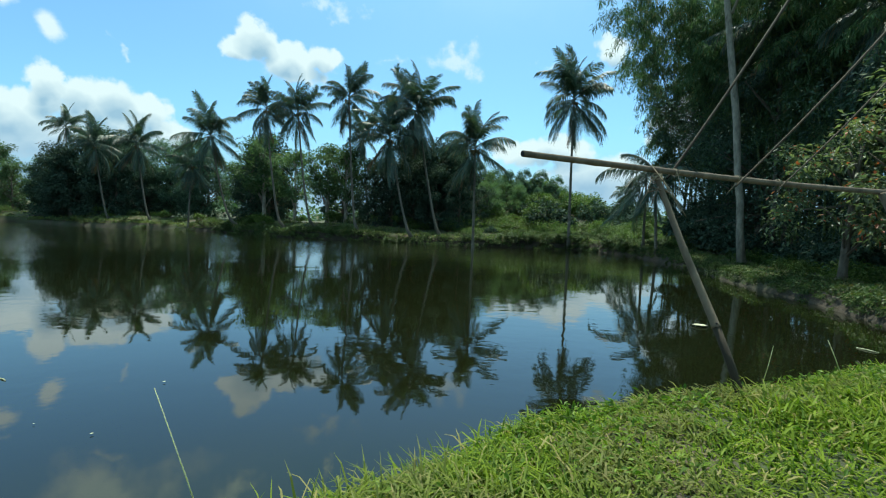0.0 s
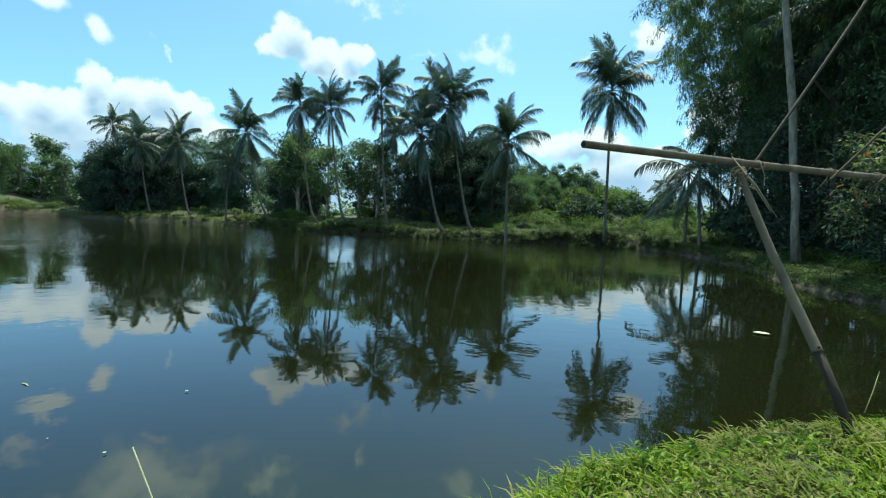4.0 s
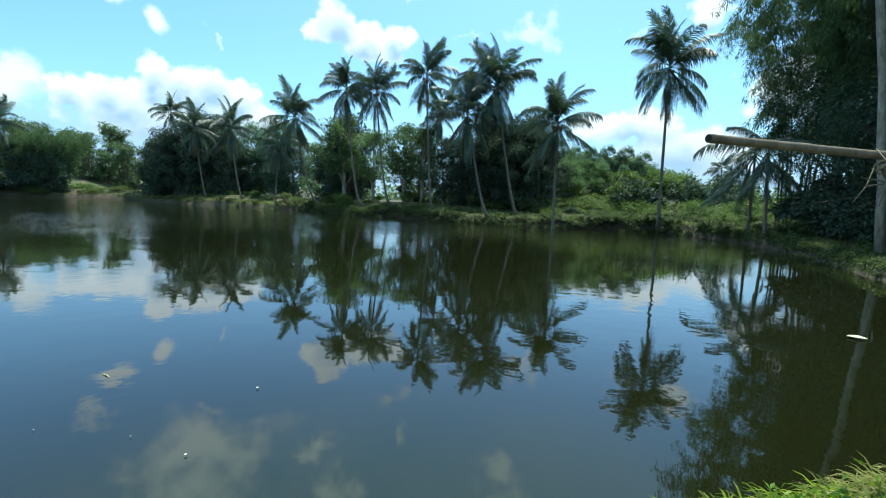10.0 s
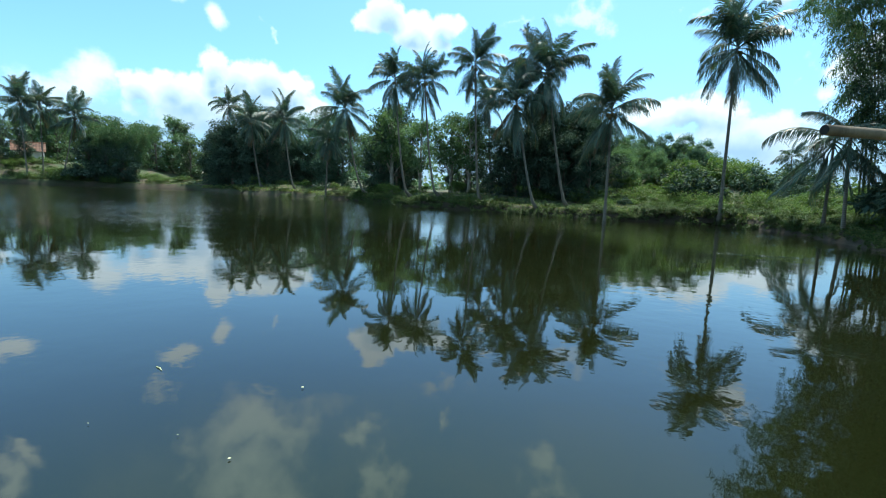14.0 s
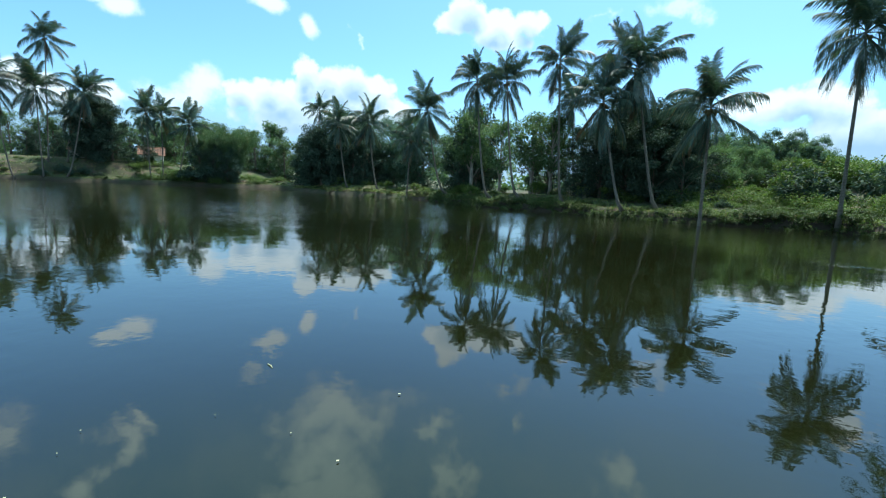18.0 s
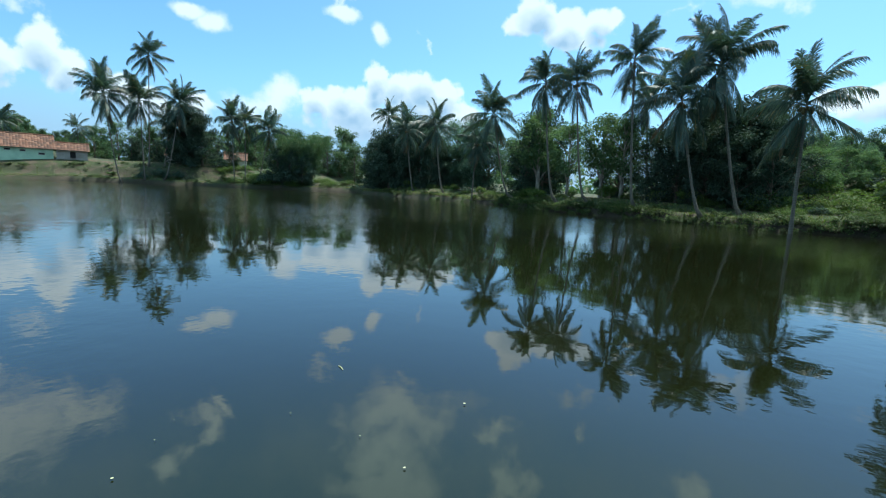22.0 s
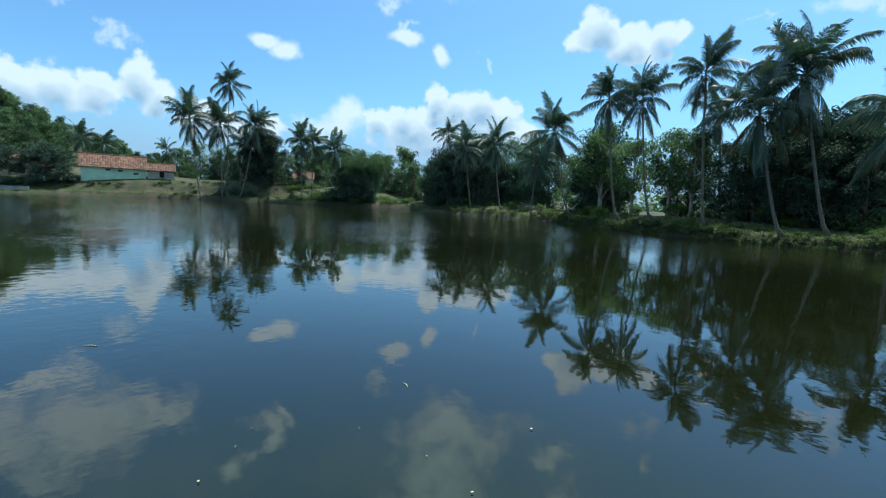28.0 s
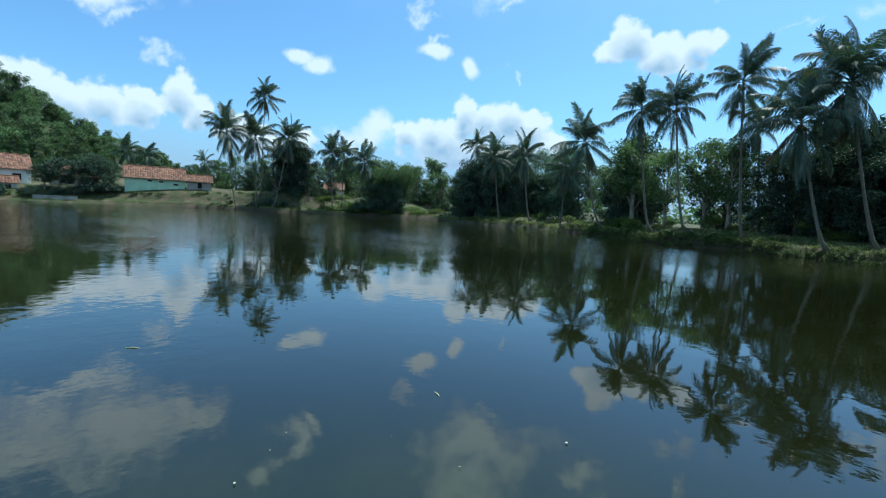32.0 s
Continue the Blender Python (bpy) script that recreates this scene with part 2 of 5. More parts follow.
def ramp_node(n, l, fac, stops):
    r = n.new("ShaderNodeValToRGB")
    e = r.color_ramp.elements
    e[0].position, e[0].color = stops[0][0], (*stops[0][1], 1)
    e[1].position, e[1].color = stops[-1][0], (*stops[-1][1], 1)
    for p, c in stops[1:-1]:
        e.new(p).color = (*c, 1)
    l.new(fac, r.inputs["Fac"])
    return r


def mix_node(n, l, fac, a, b, blend="MIX"):
    x = n.new("ShaderNodeMix")
    x.data_type, x.blend_type = "RGBA", blend
    for key, v in (("Factor", fac), ("A", a), ("B", b)):
        if isinstance(v, (int, float)):
            x.inputs[key].default_value = v
        elif isinstance(v, tuple):
            x.inputs[key].default_value = (*v, 1)
        else:
            l.new(v, x.inputs[key])
    return x.outputs["Result"]


def bump_node(n, l, b, height, strength, distance):
    k = n.new("ShaderNodeBump")
    k.inputs["Strength"].default_value, k.inputs["Distance"].default_value = strength, distance
    l.new(height, k.inputs["Height"])
    l.new(k.outputs[0], b.inputs["Normal"])


def leaf_material(name, dark, light, dry=None, dry_share=0.06, through=0.3, rough=0.55, worn=None, gloss=0.45):
    """Leaves: each its own shade, patches across the crown, light that shines through."""
    m, n, l, b = material(name, rough)
    geo, obi = n.new("ShaderNodeNewGeometry"), n.new("ShaderNodeObjectInfo")
    r = ramp_node(n, l, geo.outputs["Random Per Island"], [(0.0, dark), (1.0, light)])
    patch = noise_node(n, l, 0.35, 3.0, 0.5, "Generated")
    patch.inputs["Scale"].default_value = 5.0
    hs = n.new("ShaderNodeHueSaturation")
    add = n.new("ShaderNodeMath")
    add.operation = "MULTIPLY_ADD"
    l.new(obi.outputs["Random"], add.inputs[0])
    add.inputs[1].default_value, add.inputs[2].default_value = 0.45, 0.45
    add2 = n.new("ShaderNodeMath")
    add2.operation = "MULTIPLY_ADD"
    l.new(patch.outputs["Fac"], add2.inputs[0])
    add2.inputs[1].default_value = 0.7
    l.new(add.outputs[0], add2.inputs[2])
    l.new(add2.outputs[0], hs.inputs["Value"])
    l.new(r.outputs[0], hs.inputs["Color"])
    col = hs.outputs[0]
    if dry:
        g = n.new("ShaderNodeMath")
        g.operation = "LESS_THAN"
        fr = n.new("ShaderNodeMath")
        fr.operation = "FRACT"
        ml = n.new("ShaderNodeMath")
        ml.operation = "MULTIPLY"
        l.new(geo.outputs["Random Per Island"], ml.inputs[0])
        ml.inputs[1].default_value = 37.7
        l.new(ml.outputs[0], fr.inputs[0])
        l.new(fr.outputs[0], g.inputs[0])
        g.inputs[1].default_value = dry_share
        col = mix_node(n, l, g.outputs[0], col, dry)
    if worn:
        # patches of trodden, straw-coloured growth
        a = noise_node(n, l, 0.9, 4.0, 0.6)
        w = ramp_node(n, l, a.outputs["Fac"], [(0.5, (0, 0, 0)), (0.64, (0.75, 0.75, 0.75))])
        col = mix_node(n, l, w.outputs[0], col, worn)
    l.new(col, b.inputs["Base Color"])
    b.inputs["Specular IOR Level"].default_value = gloss
    tr = n.new("ShaderNodeBsdfTranslucent")
    l.new(mix_node(n, l, 1.0, col, (1.05, 1.2, 0.65), "MULTIPLY"), tr.inputs["Color"])
    ms = n.new("ShaderNodeMixShader")
    ms.inputs[0].default_value = through
    l.new(b.outputs[0], ms.inputs[1])
    l.new(tr.outputs[0], ms.inputs[2])
    l.new(ms.outputs[0], n["Material Output"].inputs["Surface"])
    return m


def water_material():
    m, n, l, b = material("pond_water", 0.02)
    murk = noise_node(n, l, 0.08, 3.0)
    r = ramp_node(n, l, murk.outputs["Fac"], [(0.3, (0.0064, 0.008, 0.0024)), (0.7, (0.009, 0.011, 0.0034))])
    l.new(r.outputs[0], b.inputs["Base Color"])
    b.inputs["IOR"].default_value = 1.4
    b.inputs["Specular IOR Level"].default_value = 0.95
    small = noise_node(n, l, 5.2, 3.0, 0.55)
    swell = noise_node(n, l, 0.5, 2.0, 0.5)
    gust = noise_node(n, l, 0.07, 3.0, 0.6, "Object", (1.0, 2.0, 1.0))
    # the breeze reaches the open end of the pond and leaves the near corner calm
    tc, far = n.new("ShaderNodeTexCoord"), n.new("ShaderNodeVectorMath")
    far.operation = "LENGTH"
    l.new(tc.outputs["Object"], far.inputs[0])
    reach = n.new("ShaderNodeMapRange")
    reach.interpolation_type = "SMOOTHSTEP"
    reach.inputs["From Min"].default_value, reach.inputs["From Max"].default_value = 12.0, 38.0
    reach.inputs["To Min"].default_value, reach.inputs["To Max"].default_value = -0.2, 0.4
    l.new(far.outputs["Value"], reach.inputs["Value"])
    both = n.new("ShaderNodeMath")
    l.new(gust.outputs["Fac"], both.inputs[0])
    l.new(reach.outputs[0], both.inputs[1])
    g = ramp_node(n, l, both.outputs[0], [(0.22, (0.012, 0.012, 0.012)), (0.5, (0.17, 0.17, 0.17)), (0.95, (1, 1, 1))])
    chop = noise_node(n, l, 2.4, 2.0, 0.55)
    mixed = n.new("ShaderNodeMath")
    mixed.operation = "MULTIPLY_ADD"
    l.new(small.outputs["Fac"], mixed.inputs[0])
    mixed.inputs[1].default_value = 0.3
    l.new(chop.outputs["Fac"], mixed.inputs[2])
    roll = noise_node(n, l, 0.42, 1.5, 0.5, "Object", (1.0, 0.7, 1.0))
    rolled = n.new("ShaderNodeMath")
    rolled.operation = "MULTIPLY_ADD"
    l.new(roll.outputs["Fac"], rolled.inputs[0])
    rolled.inputs[1].default_value = 0.45
    l.new(mixed.outputs[0], rolled.inputs[2])
    mul = n.new("ShaderNodeMath")
    mul.operation = "MULTIPLY"
    l.new(rolled.outputs[0], mul.inputs[0])
    l.new(g.outputs[0], mul.inputs[1])
    add = n.new("ShaderNodeMath")
    add.operation = "MULTIPLY_ADD"
    l.new(swell.outputs["Fac"], add.inputs[0])
    add.inputs[1].default_value = 0.12
    l.new(mul.outputs[0], add.inputs[2])
    bump_node(n, l, b, add.outputs[0], 1.0, WATER_RIPPLE)
    return m


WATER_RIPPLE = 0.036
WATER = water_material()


def ground_material():
    m, n, l, b = material("grassy_earth", 0.95)
    a, c = noise_node(n, l, 0.5, 5.0), noise_node(n, l, 9.0, 6.0, 0.65)
    grass = ramp_node(n, l, c.outputs["Fac"], [(0.25, (0.018, 0.03, 0.009)), (0.5, (0.038, 0.058, 0.017)), (0.8, (0.08, 0.088, 0.034))])
    soil = ramp_node(n, l, c.outputs["Fac"], [(0.3, (0.055, 0.042, 0.026)), (0.7, (0.15, 0.118, 0.076))])
    f = ramp_node(n, l, a.outputs["Fac"], [(0.48, (0, 0, 0)), (0.6, (1, 1, 1))])
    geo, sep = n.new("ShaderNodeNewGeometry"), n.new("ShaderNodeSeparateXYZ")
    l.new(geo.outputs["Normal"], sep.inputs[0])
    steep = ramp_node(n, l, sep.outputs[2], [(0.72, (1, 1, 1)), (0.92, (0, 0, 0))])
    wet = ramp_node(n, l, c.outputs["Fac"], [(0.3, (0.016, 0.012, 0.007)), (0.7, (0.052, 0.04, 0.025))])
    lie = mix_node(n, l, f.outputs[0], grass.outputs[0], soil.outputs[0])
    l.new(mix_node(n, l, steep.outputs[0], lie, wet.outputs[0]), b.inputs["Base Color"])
    bump_node(n, l, b, c.outputs["Fac"], 0.8, 0.05)
    return m


GROUND = ground_material()
PALM_LEAF = leaf_material("palm_leaflet", (0.03, 0.056, 0.048), (0.086, 0.138, 0.1), (0.2, 0.15, 0.07), 0.05, 0.22, 0.5, None, 0.45)
PALM_DEAD = leaf_material("dry_palm_leaflet", (0.07, 0.05, 0.03), (0.2, 0.15, 0.09), None, 0, 0.15, 0.8)
TREE_LEAF = leaf_material("broad_leaf", (0.05, 0.095, 0.05), (0.15, 0.225, 0.115), (0.16, 0.16, 0.07), 0.02, 0.42, 0.66, None, 0.22)
DARK_LEAF = leaf_material("dark_broad_leaf", (0.05, 0.098, 0.078), (0.155, 0.235, 0.168), (0.14, 0.13, 0.06), 0.012, 0.36, 0.68, None, 0.2)
# leaf colour darkened to hold the deep shade of belt and grove
GROVE_LEAF = leaf_material("shade_toned_leaf", (0.03, 0.056, 0.044), (0.085, 0.13, 0.092), (0.1, 0.09, 0.05), 0.012, 0.16, 0.75, None, 0.12)
SLOPE_LEAF = leaf_material("slope_leaf", (0.046, 0.09, 0.048), (0.145, 0.225, 0.105), (0.13, 0.13, 0.06), 0.02, 0.3, 0.5, None, 0.25)
BAMBOO_LEAF = leaf_material("bamboo_leaf", (0.04, 0.085, 0.04), (0.125, 0.205, 0.09), (0.2, 0.17, 0.07), 0.04, 0.26, 0.6, None, 0.25)
BUSH_LEAF = leaf_material("scrub_leaf", (0.04, 0.084, 0.024), (0.145, 0.205, 0.056), (0.22, 0.2, 0.08), 0.03, 0.36, 0.55, None, 0.25)
WEED_LEAF = leaf_material("weed_leaf", (0.03, 0.06, 0.022), (0.1, 0.14, 0.05), (0.16, 0.14, 0.06), 0.04, 0.3, 0.55, None, 0.2)
RED_LEAF = leaf_material("almond_leaf", (0.066, 0.1, 0.056), (0.2, 0.24, 0.13), (0.36, 0.1, 0.05), 0.06, 0.42, 0.5, None, 0.4)
GRASS_LEAF = leaf_material("grass_blade", (0.042, 0.088, 0.006), (0.2, 0.27, 0.022), (0.34, 0.3, 0.11), 0.1, 0.4, 0.55, (0.2, 0.19, 0.075), 0.12)
BANK_LEAF = leaf_material("rough_grass_blade", (0.06, 0.1, 0.026), (0.165, 0.21, 0.06), (0.2, 0.16, 0.09), 0.2, 0.3, 0.6)
HERB_LEAF = leaf_material("herb_leaf", (0.05, 0.11, 0.008), (0.17, 0.25, 0.025), (0.25, 0.24, 0.08), 0.04, 0.36, 0.5, None, 0.3)


def bark_material(name, dark, light, rings=0.0):
    m, n, l, b = material(name, 0.9)
    g = noise_node(n, l, 6.0, 6.0, 0.65, "Object", (1, 1, 0.35))
    r = ramp_node(n, l, g.outputs["Fac"], [(0.25, dark), (0.75, light)])
    col = r.outputs[0]
    if rings:
        tc, w = n.new("ShaderNodeTexCoord"), n.new("ShaderNodeTexWave")
        w.bands_direction = "Z"
        w.inputs["Scale"].default_value, w.inputs["Distortion"].default_value = rings, 1.2
        l.new(tc.outputs["Object"], w.inputs["Vector"])
        col = mix_node(n, l, 0.35, col, mix_node(n, l, w.outputs["Fac"], dark, light))
        bump_node(n, l, b, w.outputs["Fac"], 0.5, 0.02)
    else:
        bump_node(n, l, b, g.outputs["Fac"], 0.6, 0.03)
    l.new(col, b.inputs["Base Color"])
    return m


PALM_BARK = bark_material("palm_bark", (0.06, 0.052, 0.042), (0.22, 0.2, 0.165), 3.0)
BARK = bark_material("tree_bark", (0.05, 0.04, 0.03), (0.2, 0.17, 0.13))
PALE_BARK = bark_material("pale_bark", (0.07, 0.062, 0.05), (0.42, 0.38, 0.31))
CULM = bark_material("green_bamboo_culm", (0.05, 0.08, 0.02), (0.16, 0.2, 0.07), 1.5)
DRY_CULM = bark_material("weathered_bamboo", (0.045, 0.033, 0.022), (0.22, 0.168, 0.118))
GREY_CULM = bark_material("grey_bamboo", (0.03, 0.022, 0.013), (0.1, 0.072, 0.045))
MOSSY_CULM = bark_material("mossy_bamboo", (0.018, 0.014, 0.008), (0.055, 0.04, 0.024))
ROPE = bark_material("frayed_cord", (0.12, 0.095, 0.06), (0.34, 0.28, 0.19))
NUT = bark_material("coconut_husk", (0.05, 0.045, 0.02), (0.15, 0.12, 0.05))


def plaster_material(name, colour, dirt):
    m, n, l, b = material(name, 0.85)
    a, c = noise_node(n, l, 0.6, 5.0), noise_node(n, l, 14.0, 4.0)
    f = ramp_node(n, l, a.outputs["Fac"], [(0.45, (0, 0, 0)), (0.75, (1, 1, 1))])
    l.new(mix_node(n, l, f.outputs[0], colour, dirt), b.inputs["Base Color"])
    bump_node(n, l, b, c.outputs["Fac"], 0.3, 0.01)
    return m


MINT = plaster_material("mint_plaster", (0.5, 0.67, 0.49), (0.34, 0.5, 0.36))
WHITE = plaster_material("white_plaster", (0.72, 0.72, 0.68), (0.45, 0.43, 0.38))
GREY_PLASTER = plaster_material("bare_plaster", (0.4, 0.37, 0.33), (0.24, 0.21, 0.18))
CONCRETE = plaster_material("concrete", (0.34, 0.33, 0.3), (0.2, 0.19, 0.16))


def tile_material():
    m, n, l, b = material("clay_tile", 0.85)
    obi = n.new("ShaderNodeNewGeometry")
    a, c = noise_node(n, l, 0.8, 5.0, 0.6), noise_node(n, l, 6.0, 4.0)
    base = ramp_node(n, l, obi.outputs["Random Per Island"], [(0.0, (0.06, 0.032, 0.022)), (0.5, (0.15, 0.066, 0.038)), (1.0, (0.28, 0.14, 0.085))])
    f = ramp_node(n, l, a.outputs["Fac"], [(0.5, (0, 0, 0)), (0.75, (0.8, 0.8, 0.8))])
    l.new(mix_node(n, l, f.outputs[0], base.outputs[0], (0.1, 0.06, 0.045)), b.inputs["Base Color"])
    bump_node(n, l, b, c.outputs["Fac"], 0.4, 0.02)
    return m


TILE = tile_material()
DARK_GAP, _n, _l, _b = material("dark_opening", 0.9)
_b.inputs["Base Color"].default_value = (0.012, 0.012, 0.012, 1)
WOOD = bark_material("old_timber", (0.08, 0.055, 0.035), (0.25, 0.18, 0.12))
PALE_LEAF, _n, _l, _b = material("pale_dry_leaf", 0.6)
_r = ramp_node(_n, _l, noise_node(_n, _l, 12.0, 4.0).outputs["Fac"], [(0.3, (0.3, 0.31, 0.15)), (0.7, (0.55, 0.54, 0.36))])
_l.new(_r.outputs[0], _b.inputs["Base Color"])

STRAW = leaf_material("bleached_straw", (0.5, 0.5, 0.34), (0.66, 0.64, 0.46), None, 0, 0.35, 0.6, None, 0.3)

# ---------------------------------------------------------------- mesh helpers


def mesh_ob(name, verts, faces, mat, parent=None, smooth=False, label=""):
    me = bpy.data.meshes.new(name)
    me.from_pydata(verts, [], faces)
    me.materials.append(mat)
    if smooth:
        me.polygons.foreach_set("use_smooth", np.ones(len(me.polygons), dtype=bool))
    ob = new(name, me)
    if parent:
        ob.parent = parent
    if label:
        ob["label"] = label
    return ob


def part(name, bm, mat, parent, label=""):
    me = bpy.data.meshes.new(name)
    bm.to_mesh(me)
    bm.free()
    me.materials.append(mat)
    ob = new(name, me)
    ob.parent = parent
    if label:
        ob["label"] = label
    return ob


def shared(name, me, parent, m):
    ob = new(name, me)
    ob.parent = parent
    ob.matrix_local = m
    return ob


def tube(points, radii, sides=7):
    """Vertices and faces of a tapered tube along points."""
    vs, fs = [], []
    pts = [Vector(p) for p in points]
    side = Vector((1, 0.13, 0.07))
    for i, p in enumerate(pts):
        d = (pts[min(i + 1, len(pts) - 1)] - pts[max(i - 1, 0)]).normalized()
        u = (side - d * side.dot(d)).normalized()
        w = d.cross(u)
        for k in range(sides):
            a = 2 * math.pi * k / sides
            vs.append(tuple(p + (u * math.cos(a) + w * math.sin(a)) * radii[i]))
        side = u
    for i in range(len(pts) - 1):
        for k in range(sides):
            k2 = (k + 1) % sides
            fs.append((i * sides + k, i * sides + k2, (i + 1) * sides + k2, (i + 1) * sides + k))
    fs.append(tuple(range(sides))[::-1])
    fs.append(tuple(range((len(pts) - 1) * sides, len(pts) * sides)))
    return vs, fs


def join(chunks):
    vs, fs = [], []
    for v, f in chunks:
        o = len(vs)
        vs += v
        fs += [tuple(i + o for i in face) for face in f]
    return vs, fs


def box_bm(size, centre=(0, 0, 0), bevel=0.0):
    bm = bmesh.new()
    bmesh.ops.create_cube(bm, size=1, matrix=Matrix.Translation(centre) @ Matrix.Diagonal((*size, 1)))
    if bevel:
        bmesh.ops.bevel(bm, geom=bm.edges[:], offset=bevel, segments=2, affect="EDGES")
    return bm


# ---------------------------------------------------------------- the ground and the pond
POND = [(-0.96, 1.7), (-0.56, 2.16), (0.04, 2.68), (0.42, 3.0), (0.9, 3.35), (1.45, 3.58), (2.45, 3.95), (4.35, 4.66), (6.5, 5.45), (8.3, 6.4), (8.4, 7.6), (8.9, 9.6), (9.8, 12.3),
        (10.6, 17.0), (12.3, 23.0), (13.2, 28.0), (13.6, 33.0), (13.0, 38.5), (11.0, 41.6), (6.0, 41.2), (2.0, 40.6), (-3.0, 43.0), (-8.0, 44.8), (-12.8, 46.2), (-18.0, 48.6)]
POND += [(-23.0, 52.5), (-28.0, 57.5), (-36.0, 61.5), (-46.0, 63.5), (-56.0, 67.5), (-66.0, 73.0), (-73.0, 70.5), (-80.0, 66.0), (-89.0, 58.5), (-99.0, 50.0), (-109.0, 42.0),
         (-116.0, 26.0), (-123.0, 12.0), (-129.0, -8.0), (-118.0, -26.0), (-80.0, -22.0), (-40.0, -16.0), (-12.0, -7.5), (-4.5, -1.6), (-2.2, 0.9)]
_pa = np.array(POND)
_pb = np.roll(_pa, -1, axis=0)


def pond_distance(x, y):
    """Metres from the water's edge: negative over the pond."""
    p = np.stack([np.asarray(x, float).ravel(), np.asarray(y, float).ravel()], 1)
    best, inside = np.full(len(p), 1e9), np.zeros(len(p), bool)
    for a, b in zip(_pa, _pb):
        d = b - a
        t = np.clip(((p - a) @ d) / (d @ d), 0, 1)
        best = np.minimum(best, np.hypot(*(p - a - t[:, None] * d).T))
        cross = (a[1] > p[:, 1]) != (b[1] > p[:, 1])
        xi = a[0] + (p[:, 1] - a[1]) / (d[1] if d[1] else 1e-9) * d[0]
        inside ^= cross & (p[:, 0] < xi)
    return np.where(inside, -best, best)


def step(a, b, v):
    t = np.clip((v - a) / (b - a), 0, 1)
    return t * t * (3 - 2 * t)


def waves(x, y):
    return (np.sin(x * 0.9 + 1.3 * np.sin(y * 0.53)) + np.sin(y * 1.1 + 1.7 * np.sin(x * 0.41 + 1))) * 0.5


def height(x, y):
    x, y = np.asarray(x, float), np.asarray(y, float)
    s = pond_distance(x, y).reshape(x.shape)
    near = 1 - step(5, 9, np.hypot(x - 1, y - 2))
    s = s + (1 - near) * 0.12 * waves(x * 0.45 + np.sin(y * 0.31), y * 0.5 + np.sin(x * 0.37)) + near * 0.07 * waves(x * 4, y * 4)
    top = 0.55 * near + (1 - near) * (0.42 + 0.12 * waves(x * 0.35 + 4, y * 0.35))
    z = np.where(s < 0, np.maximum(-1.4, s * 0.8), top * (1 - np.exp(-np.maximum(s, 0) / 0.18)))
    far = (1 - near) * step(20, 36, y + 0 * x)
    z = z + far * (0.42 * step(0.05, 0.55, s) + 0.33 * step(1.6, 4.4, s) + 0.42 * step(0.9, 5.0, s) * step(2.0, -14.0, x))
    z = z + 2.9 * step(0.4, 9.0, s) * step(-84, -100, x)
    z = z + 6.4 * step(2.0, 26.0, s) * np.exp(-(((x - 7) / 16) ** 2 + ((y - 78) / 24) ** 2))
    z = z + 30.0 * np.exp(-(((x + 215) / 48) ** 2 + ((y - 2) / 46) ** 2)) * step(8, 40, s)
    z = z + 0.03 * waves(x * 1.7 + np.sin(y * 0.7), y * 1.3 + np.sin(x * 0.9)) * step(0.3, 2.0, s) + 0.25 * waves(x * 0.12, y * 0.12) * step(8, 30, s)
    return z


def ground_at(x, y):
    return float(height(np.array([x]), np.array([y]))[0])


def graded(parts):
    out = []
    for a, b, st in parts:
        out += list(np.arange(a, b, st))
    return np.array(out + [parts[-1][1]])


def build_ground():
    far = [60, 90, 140, 220, 360, 600, 1000, 1800, 3000]
    gx = np.concatenate([[-3000, -1800, -1000, -600, -400], graded([(-330, -140, 10), (-140, -32, 1.1), (-32, -6, 0.5), (-6, 10, 0.22), (10, 16, 0.4), (16, 40, 1.0)]), far])
    gy = np.concatenate([[-3000, -1800, -1000, -600, -300, -150, -80], graded([(-50, -4, 3), (-4, 8, 0.22), (8, 38, 0.9), (38, 60, 0.4), (60, 86, 0.9)]), [95, 110, 130, 160, 200, 260, 360, 600, 1000, 1800, 3000]])
    xx, yy = np.meshgrid(gx, gy)
    zz = height(xx, yy)
    nx, ny = len(gx), len(gy)
    vs = np.stack([xx.ravel(), yy.ravel(), zz.ravel()], 1)
    i = np.arange(nx * ny).reshape(ny, nx)
    fs = np.stack([i[:-1, :-1].ravel(), i[:-1, 1:].ravel(), i[1:, 1:].ravel(), i[1:, :-1].ravel()], 1)
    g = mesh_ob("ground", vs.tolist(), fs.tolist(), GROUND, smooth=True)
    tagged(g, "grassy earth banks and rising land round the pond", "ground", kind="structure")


build_ground()
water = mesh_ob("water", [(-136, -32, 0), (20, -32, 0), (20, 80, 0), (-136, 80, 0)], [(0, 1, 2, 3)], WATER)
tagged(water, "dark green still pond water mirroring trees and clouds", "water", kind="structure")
# ---------------------------------------------------------------- leaves and trees


